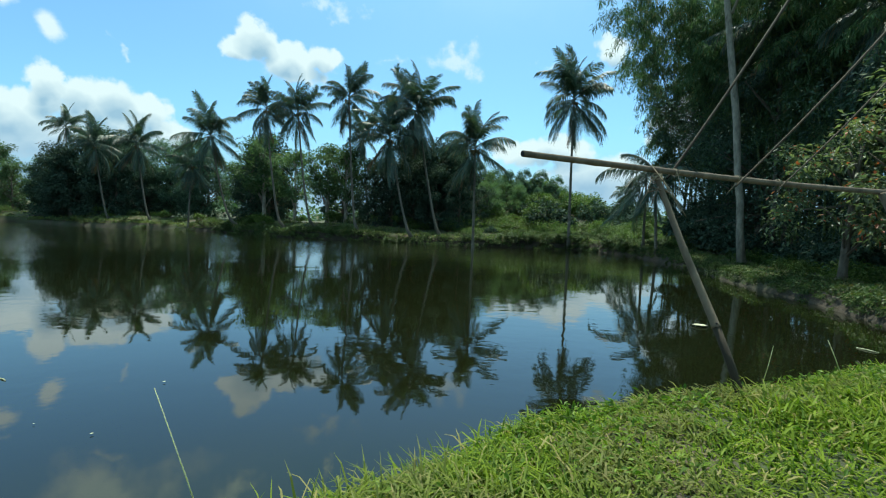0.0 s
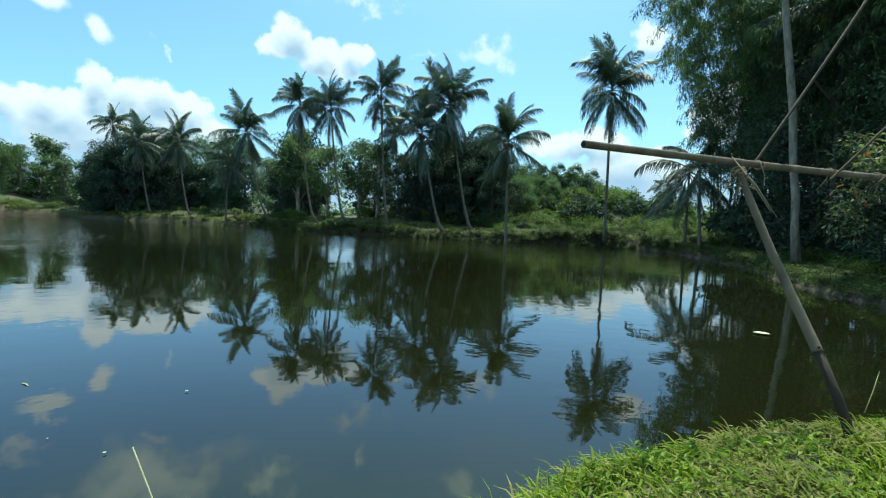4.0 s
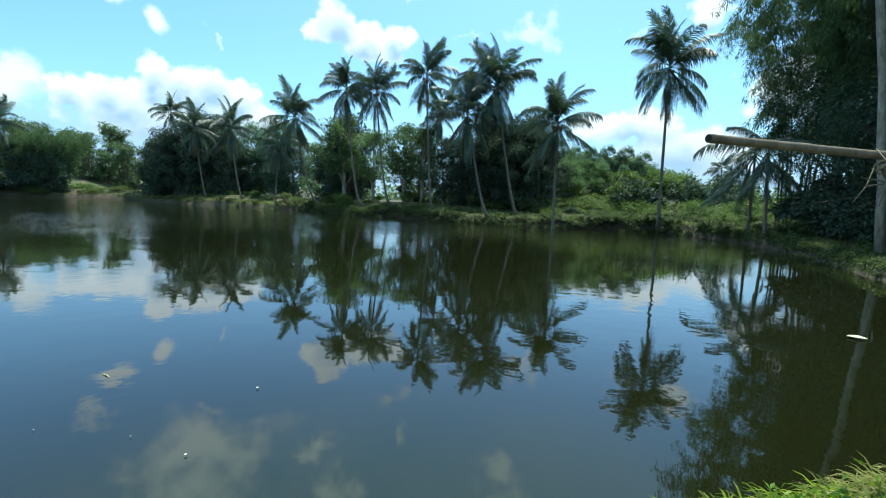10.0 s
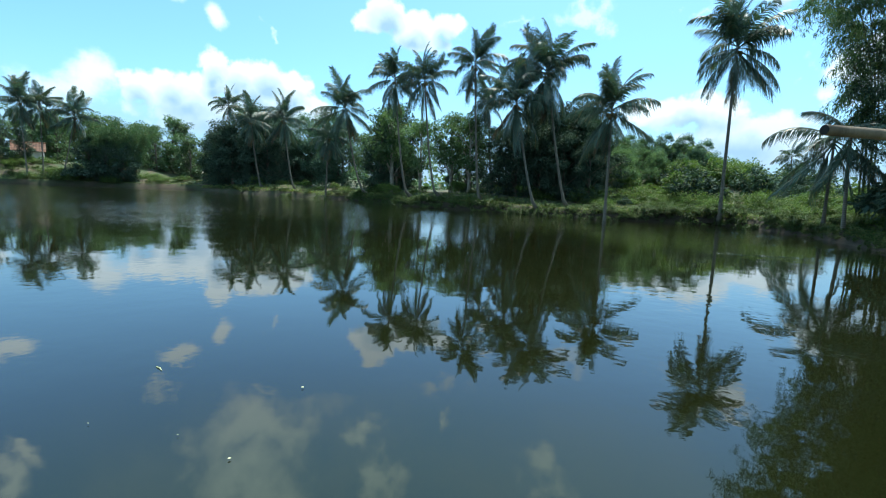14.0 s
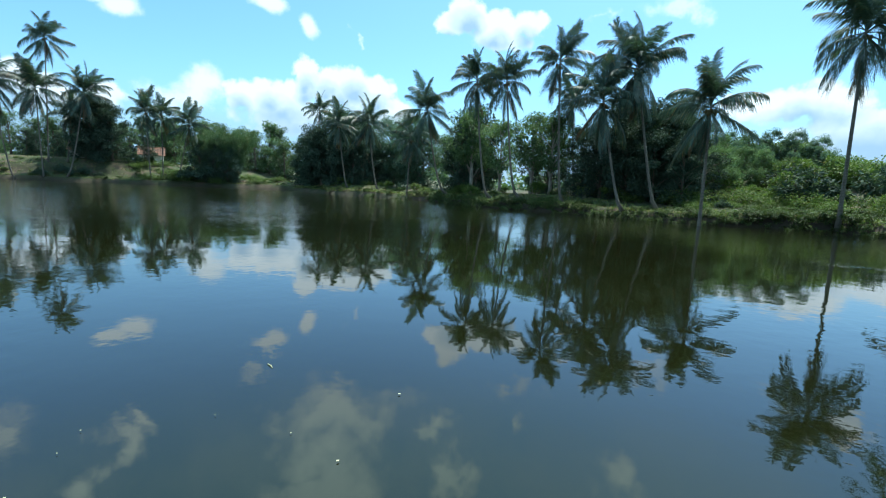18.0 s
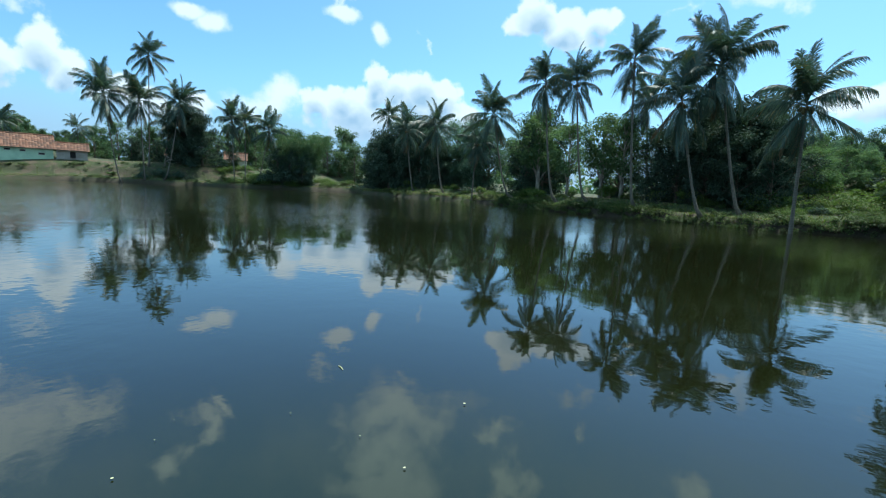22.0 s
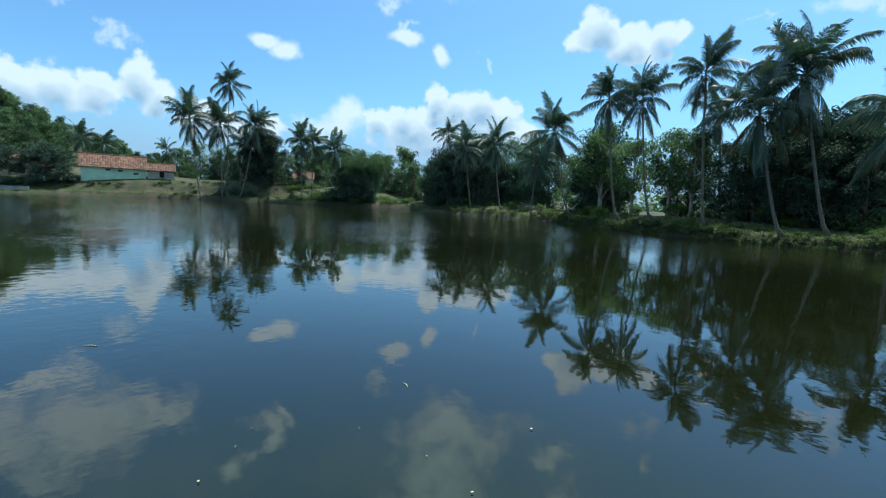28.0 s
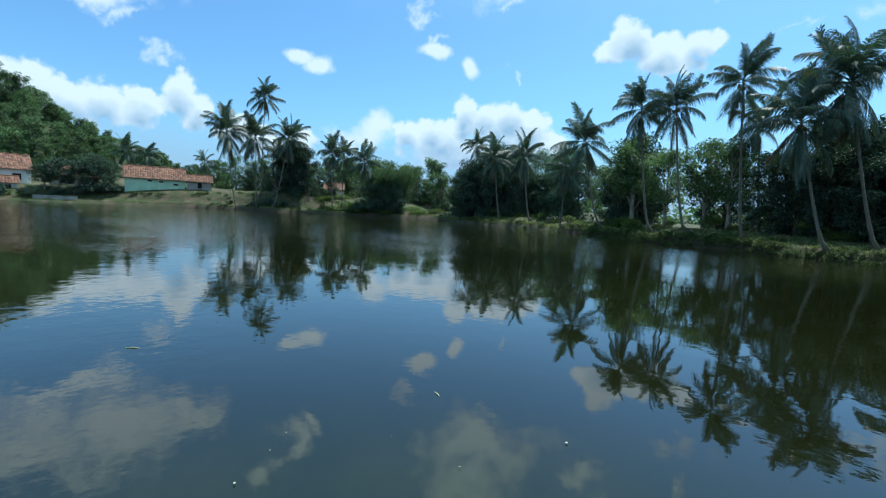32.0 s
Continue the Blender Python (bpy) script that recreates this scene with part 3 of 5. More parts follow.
def leaf_cloud(rng, centres, spreads, per, length, width, droop=0.3, squash=0.75):
    """Many small folded leaves round the given centres: vertices and faces."""
    c = np.repeat(np.asarray(centres, float), per, axis=0)
    sp = np.repeat(np.asarray(spreads, float), per)
    n = len(c)
    d = rng.normal(size=(n, 3))
    d /= np.linalg.norm(d, axis=1)[:, None]
    r = rng.random(n) ** 0.45
    pos = c + d * (sp * r)[:, None] * np.array([1, 1, squash])
    way = rng.normal(size=(n, 3)) * np.array([1, 1, 0.5]) + d * 0.8 + np.array([0, 0, -droop])
    way /= np.linalg.norm(way, axis=1)[:, None]
    side = np.cross(way, rng.normal(size=(n, 3)) * 0.5 + np.array([0, 0, 1]))
    side /= np.linalg.norm(side, axis=1)[:, None] + 1e-9
    ln = length * (0.6 + 0.8 * rng.random(n))[:, None]
    wd = width * (0.6 + 0.8 * rng.random(n))[:, None]
    tip = pos + way * ln + np.array([0, 0, -1]) * ln * 0.18
    mid = pos + way * ln * 0.5
    v = np.stack([pos, mid + side * wd * 0.5, tip, mid - side * wd * 0.5], 1).reshape(-1, 3)
    f = np.arange(n * 4).reshape(n, 4)
    return v.tolist(), f.tolist()


def leafy_tree(seed, tall, wide, leaf, clusters, per, mats, low=0.3, label="", category="tree", leaf_len=0.42, name="tree"):
    """A tree at the origin: tapered trunk, limbs to each mass of leaves, a ragged crown."""
    rng = np.random.default_rng(seed)
    root = new(name)
    cs, sp, limbs = [], [], []
    for k in range(clusters):
        h = low + (1 - low) * ((k + rng.random()) / clusters)
        reach = wide * (math.sin(math.pi * min(0.98, 0.22 + 0.72 * (h - low) / (1 - low))) ** 0.8) * (0.35 + 0.75 * rng.random())
        a = rng.random() * 6.283
        cs.append((math.cos(a) * reach, math.sin(a) * reach, tall * h * (0.93 + 0.1 * rng.random())))
        sp.append(wide * (0.16 + 0.22 * rng.random()))
    top = tall * 0.86
    lean = rng.normal(size=2) * tall * 0.03
    stem = [(lean[0] * t * t, lean[1] * t * t, top * t - 0.2) for t in (0, 0.12, 0.35, 0.6, 0.85, 1)]
    r0 = 0.018 * tall + 0.05
    limbs.append(tube(stem, [r0 * q for q in (1.5, 1.0, 0.85, 0.6, 0.35, 0.12)], 8))
    for k in range(0, clusters, 2):
        c = np.array(cs[k])
        t = min(0.92, max(0.18, c[2] / top - 0.25))
        b = np.array([lean[0] * t * t, lean[1] * t * t, top * t])
        m = (b + c) / 2 + np.array([0, 0, tall * 0.03])
        limbs.append(tube([b, m, c], [r0 * 0.38, r0 * 0.24, r0 * 0.07], 5))
    v, f = join(limbs)
    mesh_ob("trunk", v, f, mats[1], root, True)
    v, f = leaf_cloud(rng, cs, sp, per, leaf_len, leaf_len * 0.42)
    mesh_ob("crown", v, f, mats[0], root)
    return tagged(root, label, category)


def plant(proto, x, y, scale, turn, sink=0.08, group="", label="", squash=1.0):
    m = Matrix.Translation((x, y, ground_at(x, y) - sink)) @ Euler((0, 0, turn)).to_matrix().to_4x4()
    ob = copy_thing(proto, m)
    ob.scale = (scale, scale, scale * squash)
    if group:
        ob["group"] = group
    if label:
        ob["label"] = label
    return ob


def drop_proto(proto):
    for o in list(proto.children_recursive) + [proto]:
        bpy.data.objects.remove(o)


# ---------------------------------------------------------------- coconut palms


def frond_mesh(seed, start, bend, mat, limp=0.35, gaps=0.0):
    """One feathery palm frond, 1 m long along +x in side view, that leaves the crown at start degrees and bends down; its leaflets hang."""
    rng = np.random.default_rng(seed)
    steps, pts, p, a = 16, [], np.array([0.0, 0.0, 0.0]), radians(start)
    sway = rng.normal() * 0.3
    for i in range(steps + 1):
        pts.append(p.copy())
        p = p + np.array([math.cos(a), sway * (i / steps), math.sin(a)]) / steps
        a -= radians(bend) / steps * (0.25 + 1.5 * i / steps)
    pts = np.array(pts)
    v, f = tube(pts[::2].tolist(), [0.013 * (1 - 0.85 * i / 8) for i in range(9)], 4)
    pairs = 62
    for i in range(pairs):
        t = 0.17 + 0.83 * (i + rng.random() * 0.5) / pairs
        if rng.random() < gaps:
            continue
        k = min(steps - 1, int(t * steps))
        q = pts[k] + (pts[k + 1] - pts[k]) * (t * steps - k)
        d = pts[k + 1] - pts[k]
        d /= np.linalg.norm(d)
        side = np.cross(d, (0, 0, 1.0))
        side /= np.linalg.norm(side) + 1e-9
        ln = 0.25 * (math.sin(math.pi * (0.16 + 0.74 * t)) ** 0.7) * (0.8 + 0.4 * rng.random())
        for s in (-1, 1):
            w = side * s * (0.8 - 0.35 * t) + d * (0.4 + 0.5 * t) + np.array([0, 0, 0.1 - limp * (0.4 + 0.7 * rng.random())])
            w /= np.linalg.norm(w)
            m = q + w * ln * 0.5
            e = m + (w + np.array([0, 0, -limp * 1.4 - 0.3 * rng.random()])) * ln * 0.5
            h = d * 0.0078
            o = len(v)
            v += [tuple(q - h), tuple(q + h), tuple(m + h * 1.1), tuple(m - h * 1.1), tuple(e)]
            f += [(o, o + 1, o + 2, o + 3), (o + 3, o + 2, o + 4)]
    me = bpy.data.meshes.new("frond")
    me.from_pydata(v, [], f)
    me.materials.append(mat)
    return me


FRONDS = {}
for kind, start, bend, mat, limp in (("spear", 84, 40, PALM_LEAF, 0.25), ("rise", 60, 74, PALM_LEAF, 0.5), ("arch", 35, 80, PALM_LEAF, 0.7), ("flat", 8, 70, PALM_LEAF, 0.8),
                                     ("hang", -40, 40, PALM_LEAF, 0.9), ("drop", -66, 18, PALM_LEAF, 0.9), ("dead", -70, 14, PALM_DEAD, 0.9)):
    FRONDS[kind] = [frond_mesh(100 + 7 * k + start, start, bend * (0.8 + 0.2 * k), mat, limp, 0.03 + 0.05 * k) for k in range(4)]

_nut = bmesh.new()
bmesh.ops.create_icosphere(_nut, subdivisions=1, radius=0.13)
for _v in _nut.verts:
    _v.co.z *= 1.25
NUT_MESH = bpy.data.meshes.new("coconut")
_nut.to_mesh(NUT_MESH)
_nut.free()
NUT_MESH.materials.append(NUT)


def palm(foot, crown, reach, seed, fronds=32, bow=0.5, label="", group="coconut palms on the far bank", skirt=2, nuts=7, girth=0.15, lean_low=0.5, first=0.0):
    """A coconut palm from its foot to the heart of its crown; bow bends the trunk, most of it low down."""
    rng = np.random.default_rng(seed)
    fz = ground_at(*foot)
    fz = max(fz, -0.5) - 0.15
    base, heart = np.array([foot[0], foot[1], fz]), np.array(crown)
    root = new("coconut_palm")
    root.location = base
    top = heart - base
    pts, rad = [], []
    for i in range(15):
        t = i / 14
        flat = t ** lean_low if bow > 0 else t
        p = np.array([top[0] * (t + (flat - t) * abs(bow)), top[1] * (t + (flat - t) * abs(bow)), top[2] * t])
        pts.append(tuple(p))
        rad.append(0.78 * girth * (1.0 + 0.7 * math.exp(-t * 18) - 0.38 * t + 0.05 * rng.random()))
    v, f = tube(pts, rad, 9)
    mesh_ob("trunk", v, f, PALM_BARK, root, True)
    golden = 2.39996
    fronds = int(fronds * 0.92)
    for i in range(fronds):
        t = first + (0.92 - 0.5 * first) * (i + 0.5) / fronds if first else (i + 0.5) / fronds
        kind = "spear" if t < 0.2 else "rise" if t < 0.4 else "arch" if t < 0.58 else "flat" if t < 0.74 else "hang" if t < 0.9 else "drop"
        turn = i * golden + rng.normal() * 0.3
        size = reach * (0.85 + 0.35 * rng.random()) * (1.02 if kind in ("spear", "rise", "hang", "drop") else 0.96)
        m = Matrix.Translation(top + np.array([0, 0, 0.3 - 0.7 * t])) @ Euler((rng.normal() * 0.35, rng.normal() * 0.16, turn)).to_matrix().to_4x4() @ Matrix.Diagonal((size, size, size, 1))
        shared("frond", FRONDS[kind][int(rng.integers(4))], root, m)
    for i in range(skirt):
        m = Matrix.Translation(top + np.array([0, 0, -0.5])) @ Euler((0, rng.normal() * 0.15, rng.random() * 6.283)).to_matrix().to_4x4() @ Matrix.Diagonal((reach * 0.9,) * 3 + (1,))
        shared("dry_frond", FRONDS["dead" if i % 3 == 0 else "drop"][int(rng.integers(4))], root, m)
    for i in range(nuts):
        a = rng.random() * 6.283
        shared("coconut", NUT_MESH, root, Matrix.Translation(top + np.array([math.cos(a) * 0.28, math.sin(a) * 0.28, -0.35 - 0.35 * rng.random()])))
    return tagged(root, label or "tall coconut palm with a slender grey trunk on the bank", "palm tree", group)


palm((11.2, 41.5), (11.1, 41.6, 13.4), 3.75, 1, 36, 0.4, "solitary tall straight coconut palm standing at the water's edge", nuts=9, girth=0.17)
palm((2.5, 38.6), (2.35, 38.3, 8.3), 3.3, 42, 30, 0.3, "shorter coconut palm leaning fronds over the water's edge", nuts=12, skirt=4)
palm((-0.3, 44.5), (-2.8, 44.4, 12.5), 3.9, 3, 38, 0.5, "leaning coconut palm with a skirt of hanging fronds", skirt=9)
palm((-3.0, 43.6), (-5.3, 43.4, 9.9), 3.6, 4, 29, 0.5, "leaning coconut palm with a pale trunk and drooping crown", skirt=6)
palm((-8.5, 46.2), (-9.7, 46.0, 14.0), 3.0, 5, 30, 0.7, "tall coconut palm with an airy crown on the far bank", lean_low=0.35)
palm((-8.4, 52.3), (-9.3, 52.2, 11.4), 3.0, 6, 27, 0.4, "dark coconut palm half hidden behind taller palms", skirt=5)
palm((-13.4, 49.0), (-15.5, 48.6, 13.1), 3.1, 7, 30, 0.8, "coconut palm whose trunk curves up from the bank", lean_low=0.35)
palm((-16.7, 49.4), (-18.8, 48.7, 13.3), 3.1, 8, 30, 0.8, "coconut palm whose trunk curves up from the bank", lean_low=0.35)
palm((-24.2, 54.9), (-27.0, 53.6, 11.3), 3.8, 9, 30, 0.8, "strongly curved coconut palm leaning out from the water's edge", lean_low=0.4)
palm((-33.2, 60.2), (-32.9, 60.4, 8.6), 3.4, 10, 27, 0.3, "low coconut palm among dark trees", skirt=4)
palm((-41.0, 65.0), (-42.5, 64.2, 11.5), 3.9, 11, 29, 0.7, "slender curved coconut palm on the far bank")
palm((-48.3, 67.0), (-49.6, 66.0, 11.5), 3.7, 12, 29, 0.7, "slender curved coconut palm on the far bank", skirt=5)
palm((-61.7, 76.4), (-62.0, 76.2, 15.8), 3.3, 13, 25, 0.3, "distant coconut palm rising over the dark trees")
palm((-103.8, 45.6), (-104.8, 43.4, 16.8), 5.4, 14, 31, 0.7, "broad coconut palm on the grassy shore by the houses", "coconut palms near the houses")
palm((-101.5, 48.6), (-101.6, 48.3, 16.3), 4.9, 15, 30, 0.3, "coconut palm in a close group by the water", "coconut palms near the houses", skirt=5)
palm((-105.5, 51.4), (-105.2, 52.0, 26.1), 4.1, 16, 29, 0.3, "very tall thin coconut palm rising above the group", "coconut palms near the houses", girth=0.16)
palm((-99.0, 51.0), (-97.5, 53.8, 16.2), 4.6, 17, 30, 0.5, "coconut palm leaning to one side by the water", "coconut palms near the houses", skirt=5)
palm((-89.2, 60.2), (-89.5, 59.8, 13.6), 4.2, 18, 28, 0.3, "coconut palm in a row of three by the water", "coconut palms near the houses")
palm((-89.4, 62.8), (-89.6, 63.0, 13.5), 3.8, 19, 27, 0.3, "coconut palm in a row of three by the water", "coconut palms near the houses")
palm((-86.1, 63.0), (-84.5, 65.0, 12.1), 4.1, 20, 27, 0.5, "leaning coconut palm at the end of a row of three", "coconut palms near the houses")
palm((-103.5, 53.5), (-102.8, 54.2, 13.0), 4.0, 31, 25, 0.3, "coconut palm behind the close group", "coconut palms near the houses", skirt=5)
palm((-141.7, 52.4), (-141.7, 52.4, 12.5), 3.4, 21, 22, 0.2, "distant coconut palm behind the houses", "distant palms", nuts=0)
palm((-148.0, 40.0), (-148.2, 39.6, 13.0), 4.0, 22, 22, 0.2, "distant coconut palm on the wooded slope", "distant palms", nuts=0)
palm((-150.0, 36.0), (-150.4, 35.6, 14.2), 4.0, 32, 22, 0.2, "distant coconut palm on the wooded slope", "distant palms", nuts=0)
palm((14.3, 33.2), (14.1, 32.8, 5.8), 3.3, 23, 13, 0.3, "young palm with drooping fronds at the bank's corner", "young palms", skirt=0, first=0.42, nuts=0, girth=0.12)
palm((13.6, 29.6), (13.35, 29.7, 5.7), 2.6, 24, 13, 0.3, "young palm with drooping fronds at the bank's corner", "young palms", skirt=0, first=0.42, nuts=0, girth=0.12)
palm((34.7, 89.0), (34.4, 89.1, 9.4), 2.8, 25, 22, 0.2, "distant palm beyond the scrub", "distant palms", nuts=0)
palm((16.6, 23.5), (16.2, 23.2, 12.6), 3.2, 26, 27, 0.3, "tall palm among the dark grove", "palms in the grove", skirt=6)
palm((16.4, 17.0), (16.0, 16.8, 10.4), 3.0, 27, 27, 0.3, "tall palm among the dark grove", "palms in the grove", skirt=6)

# ---------------------------------------------------------------- woods
DARK_A = leafy_tree(201, 10.5, 3.6, DARK_LEAF, 58, 190, (DARK_LEAF, BARK), 0.12, "dense dark broadleaf tree in the belt behind the palms", "tree", 0.3, "broadleaf_tree")
DARK_B = leafy_tree(202, 9.0, 3.4, DARK_LEAF, 52, 190, (DARK_LEAF, BARK), 0.06, "dense dark rounded tree in the belt behind the palms", "tree", 0.3, "broadleaf_tree")
# the shadow behind the palms is put into this tree's leaf colour
DARK_C = leafy_tree(211, 9.6, 3.5, GROVE_LEAF, 60, 150, (GROVE_LEAF, BARK), 0.03, "dense tree with shade-darkened leaf colour close behind the palms", "tree", 0.32, "broadleaf_tree")
GREEN_A = leafy_tree(203, 9.5, 3.2, TREE_LEAF, 34, 130, (TREE_LEAF, PALE_BARK), 0.34, "open broadleaf tree with pale limbs behind the palms", "tree", 0.34, "broadleaf_tree")
GREEN_B = leafy_tree(204, 8.0, 3.6, TREE_LEAF, 46, 190, (TREE_LEAF, BARK), 0.08, "leafy mid-green tree behind the bank", "tree", 0.3, "broadleaf_tree")
GARDEN = leafy_tree(209, 7.6, 3.3, DARK_LEAF, 40, 170, (GROVE_LEAF, PALE_BARK), 0.36, "rounded dark garden tree with bare pale trunk by the houses", "tree", 0.32, "garden_tree")
# grove crowns: their gloom is partly painted, through the darkened leaf colour
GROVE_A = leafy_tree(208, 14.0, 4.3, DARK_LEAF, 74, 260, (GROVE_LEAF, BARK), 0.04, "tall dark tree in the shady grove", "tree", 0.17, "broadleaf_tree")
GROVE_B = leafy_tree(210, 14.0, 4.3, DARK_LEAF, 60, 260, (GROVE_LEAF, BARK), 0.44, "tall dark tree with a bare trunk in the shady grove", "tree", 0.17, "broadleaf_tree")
FAR_A = leafy_tree(205, 10.0, 3.6, TREE_LEAF, 44, 90, (SLOPE_LEAF, BARK), 0.06, "mid-green broadleaf tree on the wooded slope behind the houses", "tree", 0.46, "broadleaf_tree")
FAR_B = leafy_tree(206, 9.0, 3.8, TREE_LEAF, 44, 90, (BAMBOO_LEAF, BARK), 0.06, "light green broadleaf tree on the wooded slope behind the houses", "tree", 0.46, "broadleaf_tree")


def along(pts, gap, rng, jitter):
    """Places every gap metres along a line, shifted at random."""
    out = []
    for a, b in zip(pts[:-1], pts[1:]):
        a, b = np.array(a), np.array(b)
        n = max(1, int(np.linalg.norm(b - a) / gap))
        for i in range(n):
            p = a + (b - a) * (i + 0.5) / n + rng.normal(size=2) * jitter
            out.append((float(p[0]), float(p[1])))
    return out


def open_gap(x, y):
    """Headings where the sky shows low between the trunks of the belt."""
    return x < -9 and any(abs(x / y - g) < w for g, w in ((-0.56, 0.022), (-0.462, 0.018), (-0.34, 0.016)))


rng = np.random.default_rng(7)
for x, y in along([(-1, 51), (-8, 53.5), (-20, 58.5), (-30, 65.5), (-40, 70.5), (-52, 74), (-64, 80)], 3.4, rng, 0.7):
    pick = rng.random()
    if (-22 < x < -9 and pick > 0.4) or open_gap(x, y + 4.6):
        continue
    y += 4.6 if x < -9 else 0.6
    if x < -42:
        pick *= 0.62
    plant(DARK_A if pick < 0.3 else DARK_B if pick < 0.5 else GREEN_B if pick < 0.75 else GREEN_A, x, y, (0.55 if x > -26 else 0.85 if x > -42 else 1.1) + 0.42 * rng.random(), rng.random() * 6.28, group="trees behind the palms")
for x, y in along([(3, 54), (-5, 56)], 4.0, rng, 1.0) + along([(-22, 63), (-34, 70), (-50, 77), (-68, 84)], 4.5, rng, 1.2):
    if open_gap(x, y):
        continue
    plant(DARK_A if rng.random() < 0.6 else DARK_B, x, y, 0.85 + 0.25 * rng.random(), rng.random() * 6.28, group="trees behind the palms")
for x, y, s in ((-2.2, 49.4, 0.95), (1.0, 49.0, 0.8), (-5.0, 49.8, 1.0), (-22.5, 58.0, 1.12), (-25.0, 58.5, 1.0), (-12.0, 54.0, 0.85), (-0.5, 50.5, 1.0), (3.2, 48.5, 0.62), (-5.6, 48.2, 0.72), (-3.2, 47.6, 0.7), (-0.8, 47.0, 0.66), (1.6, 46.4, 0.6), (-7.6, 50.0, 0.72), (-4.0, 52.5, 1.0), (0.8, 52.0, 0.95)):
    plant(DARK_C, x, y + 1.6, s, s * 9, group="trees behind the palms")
for x, y, s in ((-21.5, 55.5, 1.12), (-10.8, 51.0, 0.9), (-13.2, 52.5, 0.95), (-17.5, 54.5, 0.9)):
    plant(GREEN_A, x, y, s, s * 5, group="trees behind the palms")
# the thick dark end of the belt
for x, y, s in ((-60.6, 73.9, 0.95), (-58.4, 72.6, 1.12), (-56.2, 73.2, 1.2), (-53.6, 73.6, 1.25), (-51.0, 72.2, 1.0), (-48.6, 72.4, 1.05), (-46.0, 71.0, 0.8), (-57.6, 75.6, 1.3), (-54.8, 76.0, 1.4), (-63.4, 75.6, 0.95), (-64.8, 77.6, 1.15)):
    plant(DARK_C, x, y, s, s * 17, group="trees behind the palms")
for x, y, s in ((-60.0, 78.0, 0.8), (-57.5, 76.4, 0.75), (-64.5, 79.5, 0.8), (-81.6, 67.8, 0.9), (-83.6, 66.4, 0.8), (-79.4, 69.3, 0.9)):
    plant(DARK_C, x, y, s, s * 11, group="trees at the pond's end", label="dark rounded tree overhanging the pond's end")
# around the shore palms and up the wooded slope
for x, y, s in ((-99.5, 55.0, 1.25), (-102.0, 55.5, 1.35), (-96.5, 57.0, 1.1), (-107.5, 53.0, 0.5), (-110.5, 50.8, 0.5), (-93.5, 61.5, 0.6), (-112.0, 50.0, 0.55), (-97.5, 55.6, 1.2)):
    plant(DARK_C, x - 3.0, y + 2.4, s, s * 7, group="trees by the shore palms", label="dense tree with shade-darkened leaf colour among the shore palms")
for x, y, s in ((-124.8, 23.5, 0.95), (-124.0, 21.0, 0.85), (-125.5, 18.0, 0.92), (-122.6, 25.2, 0.86), (-127.5, 15.8, 0.7)):
    plant(GARDEN, x, y, s, s * 7, group="garden trees by the houses")
for i in range(120):
    x, y = -146 - 85 * rng.random(), -10 + 85 * rng.random()
    if x > -152 and 10 < y < 50:
        continue
    plant(FAR_A if rng.random() < 0.55 else FAR_B, x, y, (0.55 if y < 10 else 0.8 if y < 22 else 0.6 if y < 34 or x < -178 else 0.38) + 0.4 * rng.random() * (1 if y < 34 else 0.5), rng.random() * 6.28, group="trees on the wooded slope")
for i in range(56):
    x, y = -150 - 60 * rng.random(), -8 + 42 * rng.random()
    if x > -156 and y > 8:
        continue
    plant(FAR_A if rng.random() < 0.65 else FAR_B, x, y, 0.6 + 0.4 * rng.random(), rng.random() * 6.28, group="trees on the wooded slope")
for i in range(22):
    plant(FAR_A if rng.random() < 0.5 else FAR_B, -141 - 13 * rng.random(), 2 + 30 * rng.random(), 0.42 + 0.2 * rng.random(), rng.random() * 6.28, group="trees on the wooded slope")
for x, y in along([(-150, 58), (-136, 64), (-120, 74), (-106, 84), (-92, 93), (-78, 99), (-64, 102)], 3.6, rng, 1.6):
    plant(FAR_A if rng.random() < 0.6 else FAR_B, x, y, 0.75 + 0.3 * rng.random(), rng.random() * 6.28, group="distant trees", label="distant mid-green tree beyond the pond's far end")
for x, y in along([(-128, 78), (-110, 92), (-92, 103), (-70, 112)], 4.5, rng, 2.0):
    plant(FAR_A, x, y, 1.0 + 0.3 * rng.random(), rng.random() * 6.28, group="distant trees", label="distant mid-green tree beyond the pond's far end")
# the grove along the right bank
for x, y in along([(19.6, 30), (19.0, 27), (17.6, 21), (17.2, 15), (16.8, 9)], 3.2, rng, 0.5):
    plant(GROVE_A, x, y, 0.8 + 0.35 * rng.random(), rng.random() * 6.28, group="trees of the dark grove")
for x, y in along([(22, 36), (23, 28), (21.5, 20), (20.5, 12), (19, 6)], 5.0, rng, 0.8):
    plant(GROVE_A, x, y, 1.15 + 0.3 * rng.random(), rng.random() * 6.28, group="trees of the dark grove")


def far_wood():
    """The hazy line of woods that closes the view."""
    r = np.random.default_rng(77)
    cs, sp = [], []
    for k in range(420):
        a = radians(-140 + 280 * k / 420)
        d = 240 + 90 * r.random()
        cs.append((math.sin(a) * d, math.cos(a) * d, 3 + 5 * r.random()))
        sp.append(7 + 5 * r.random())
    v, f = leaf_cloud(r, cs, sp, 90, 3.0, 2.0)
    w = mesh_ob("far_woods", v, f, SLOPE_LEAF)
    tagged(w, "distant line of mixed green woods", "woods", kind="stuff")


far_wood()

# ---------------------------------------------------------------- bamboo


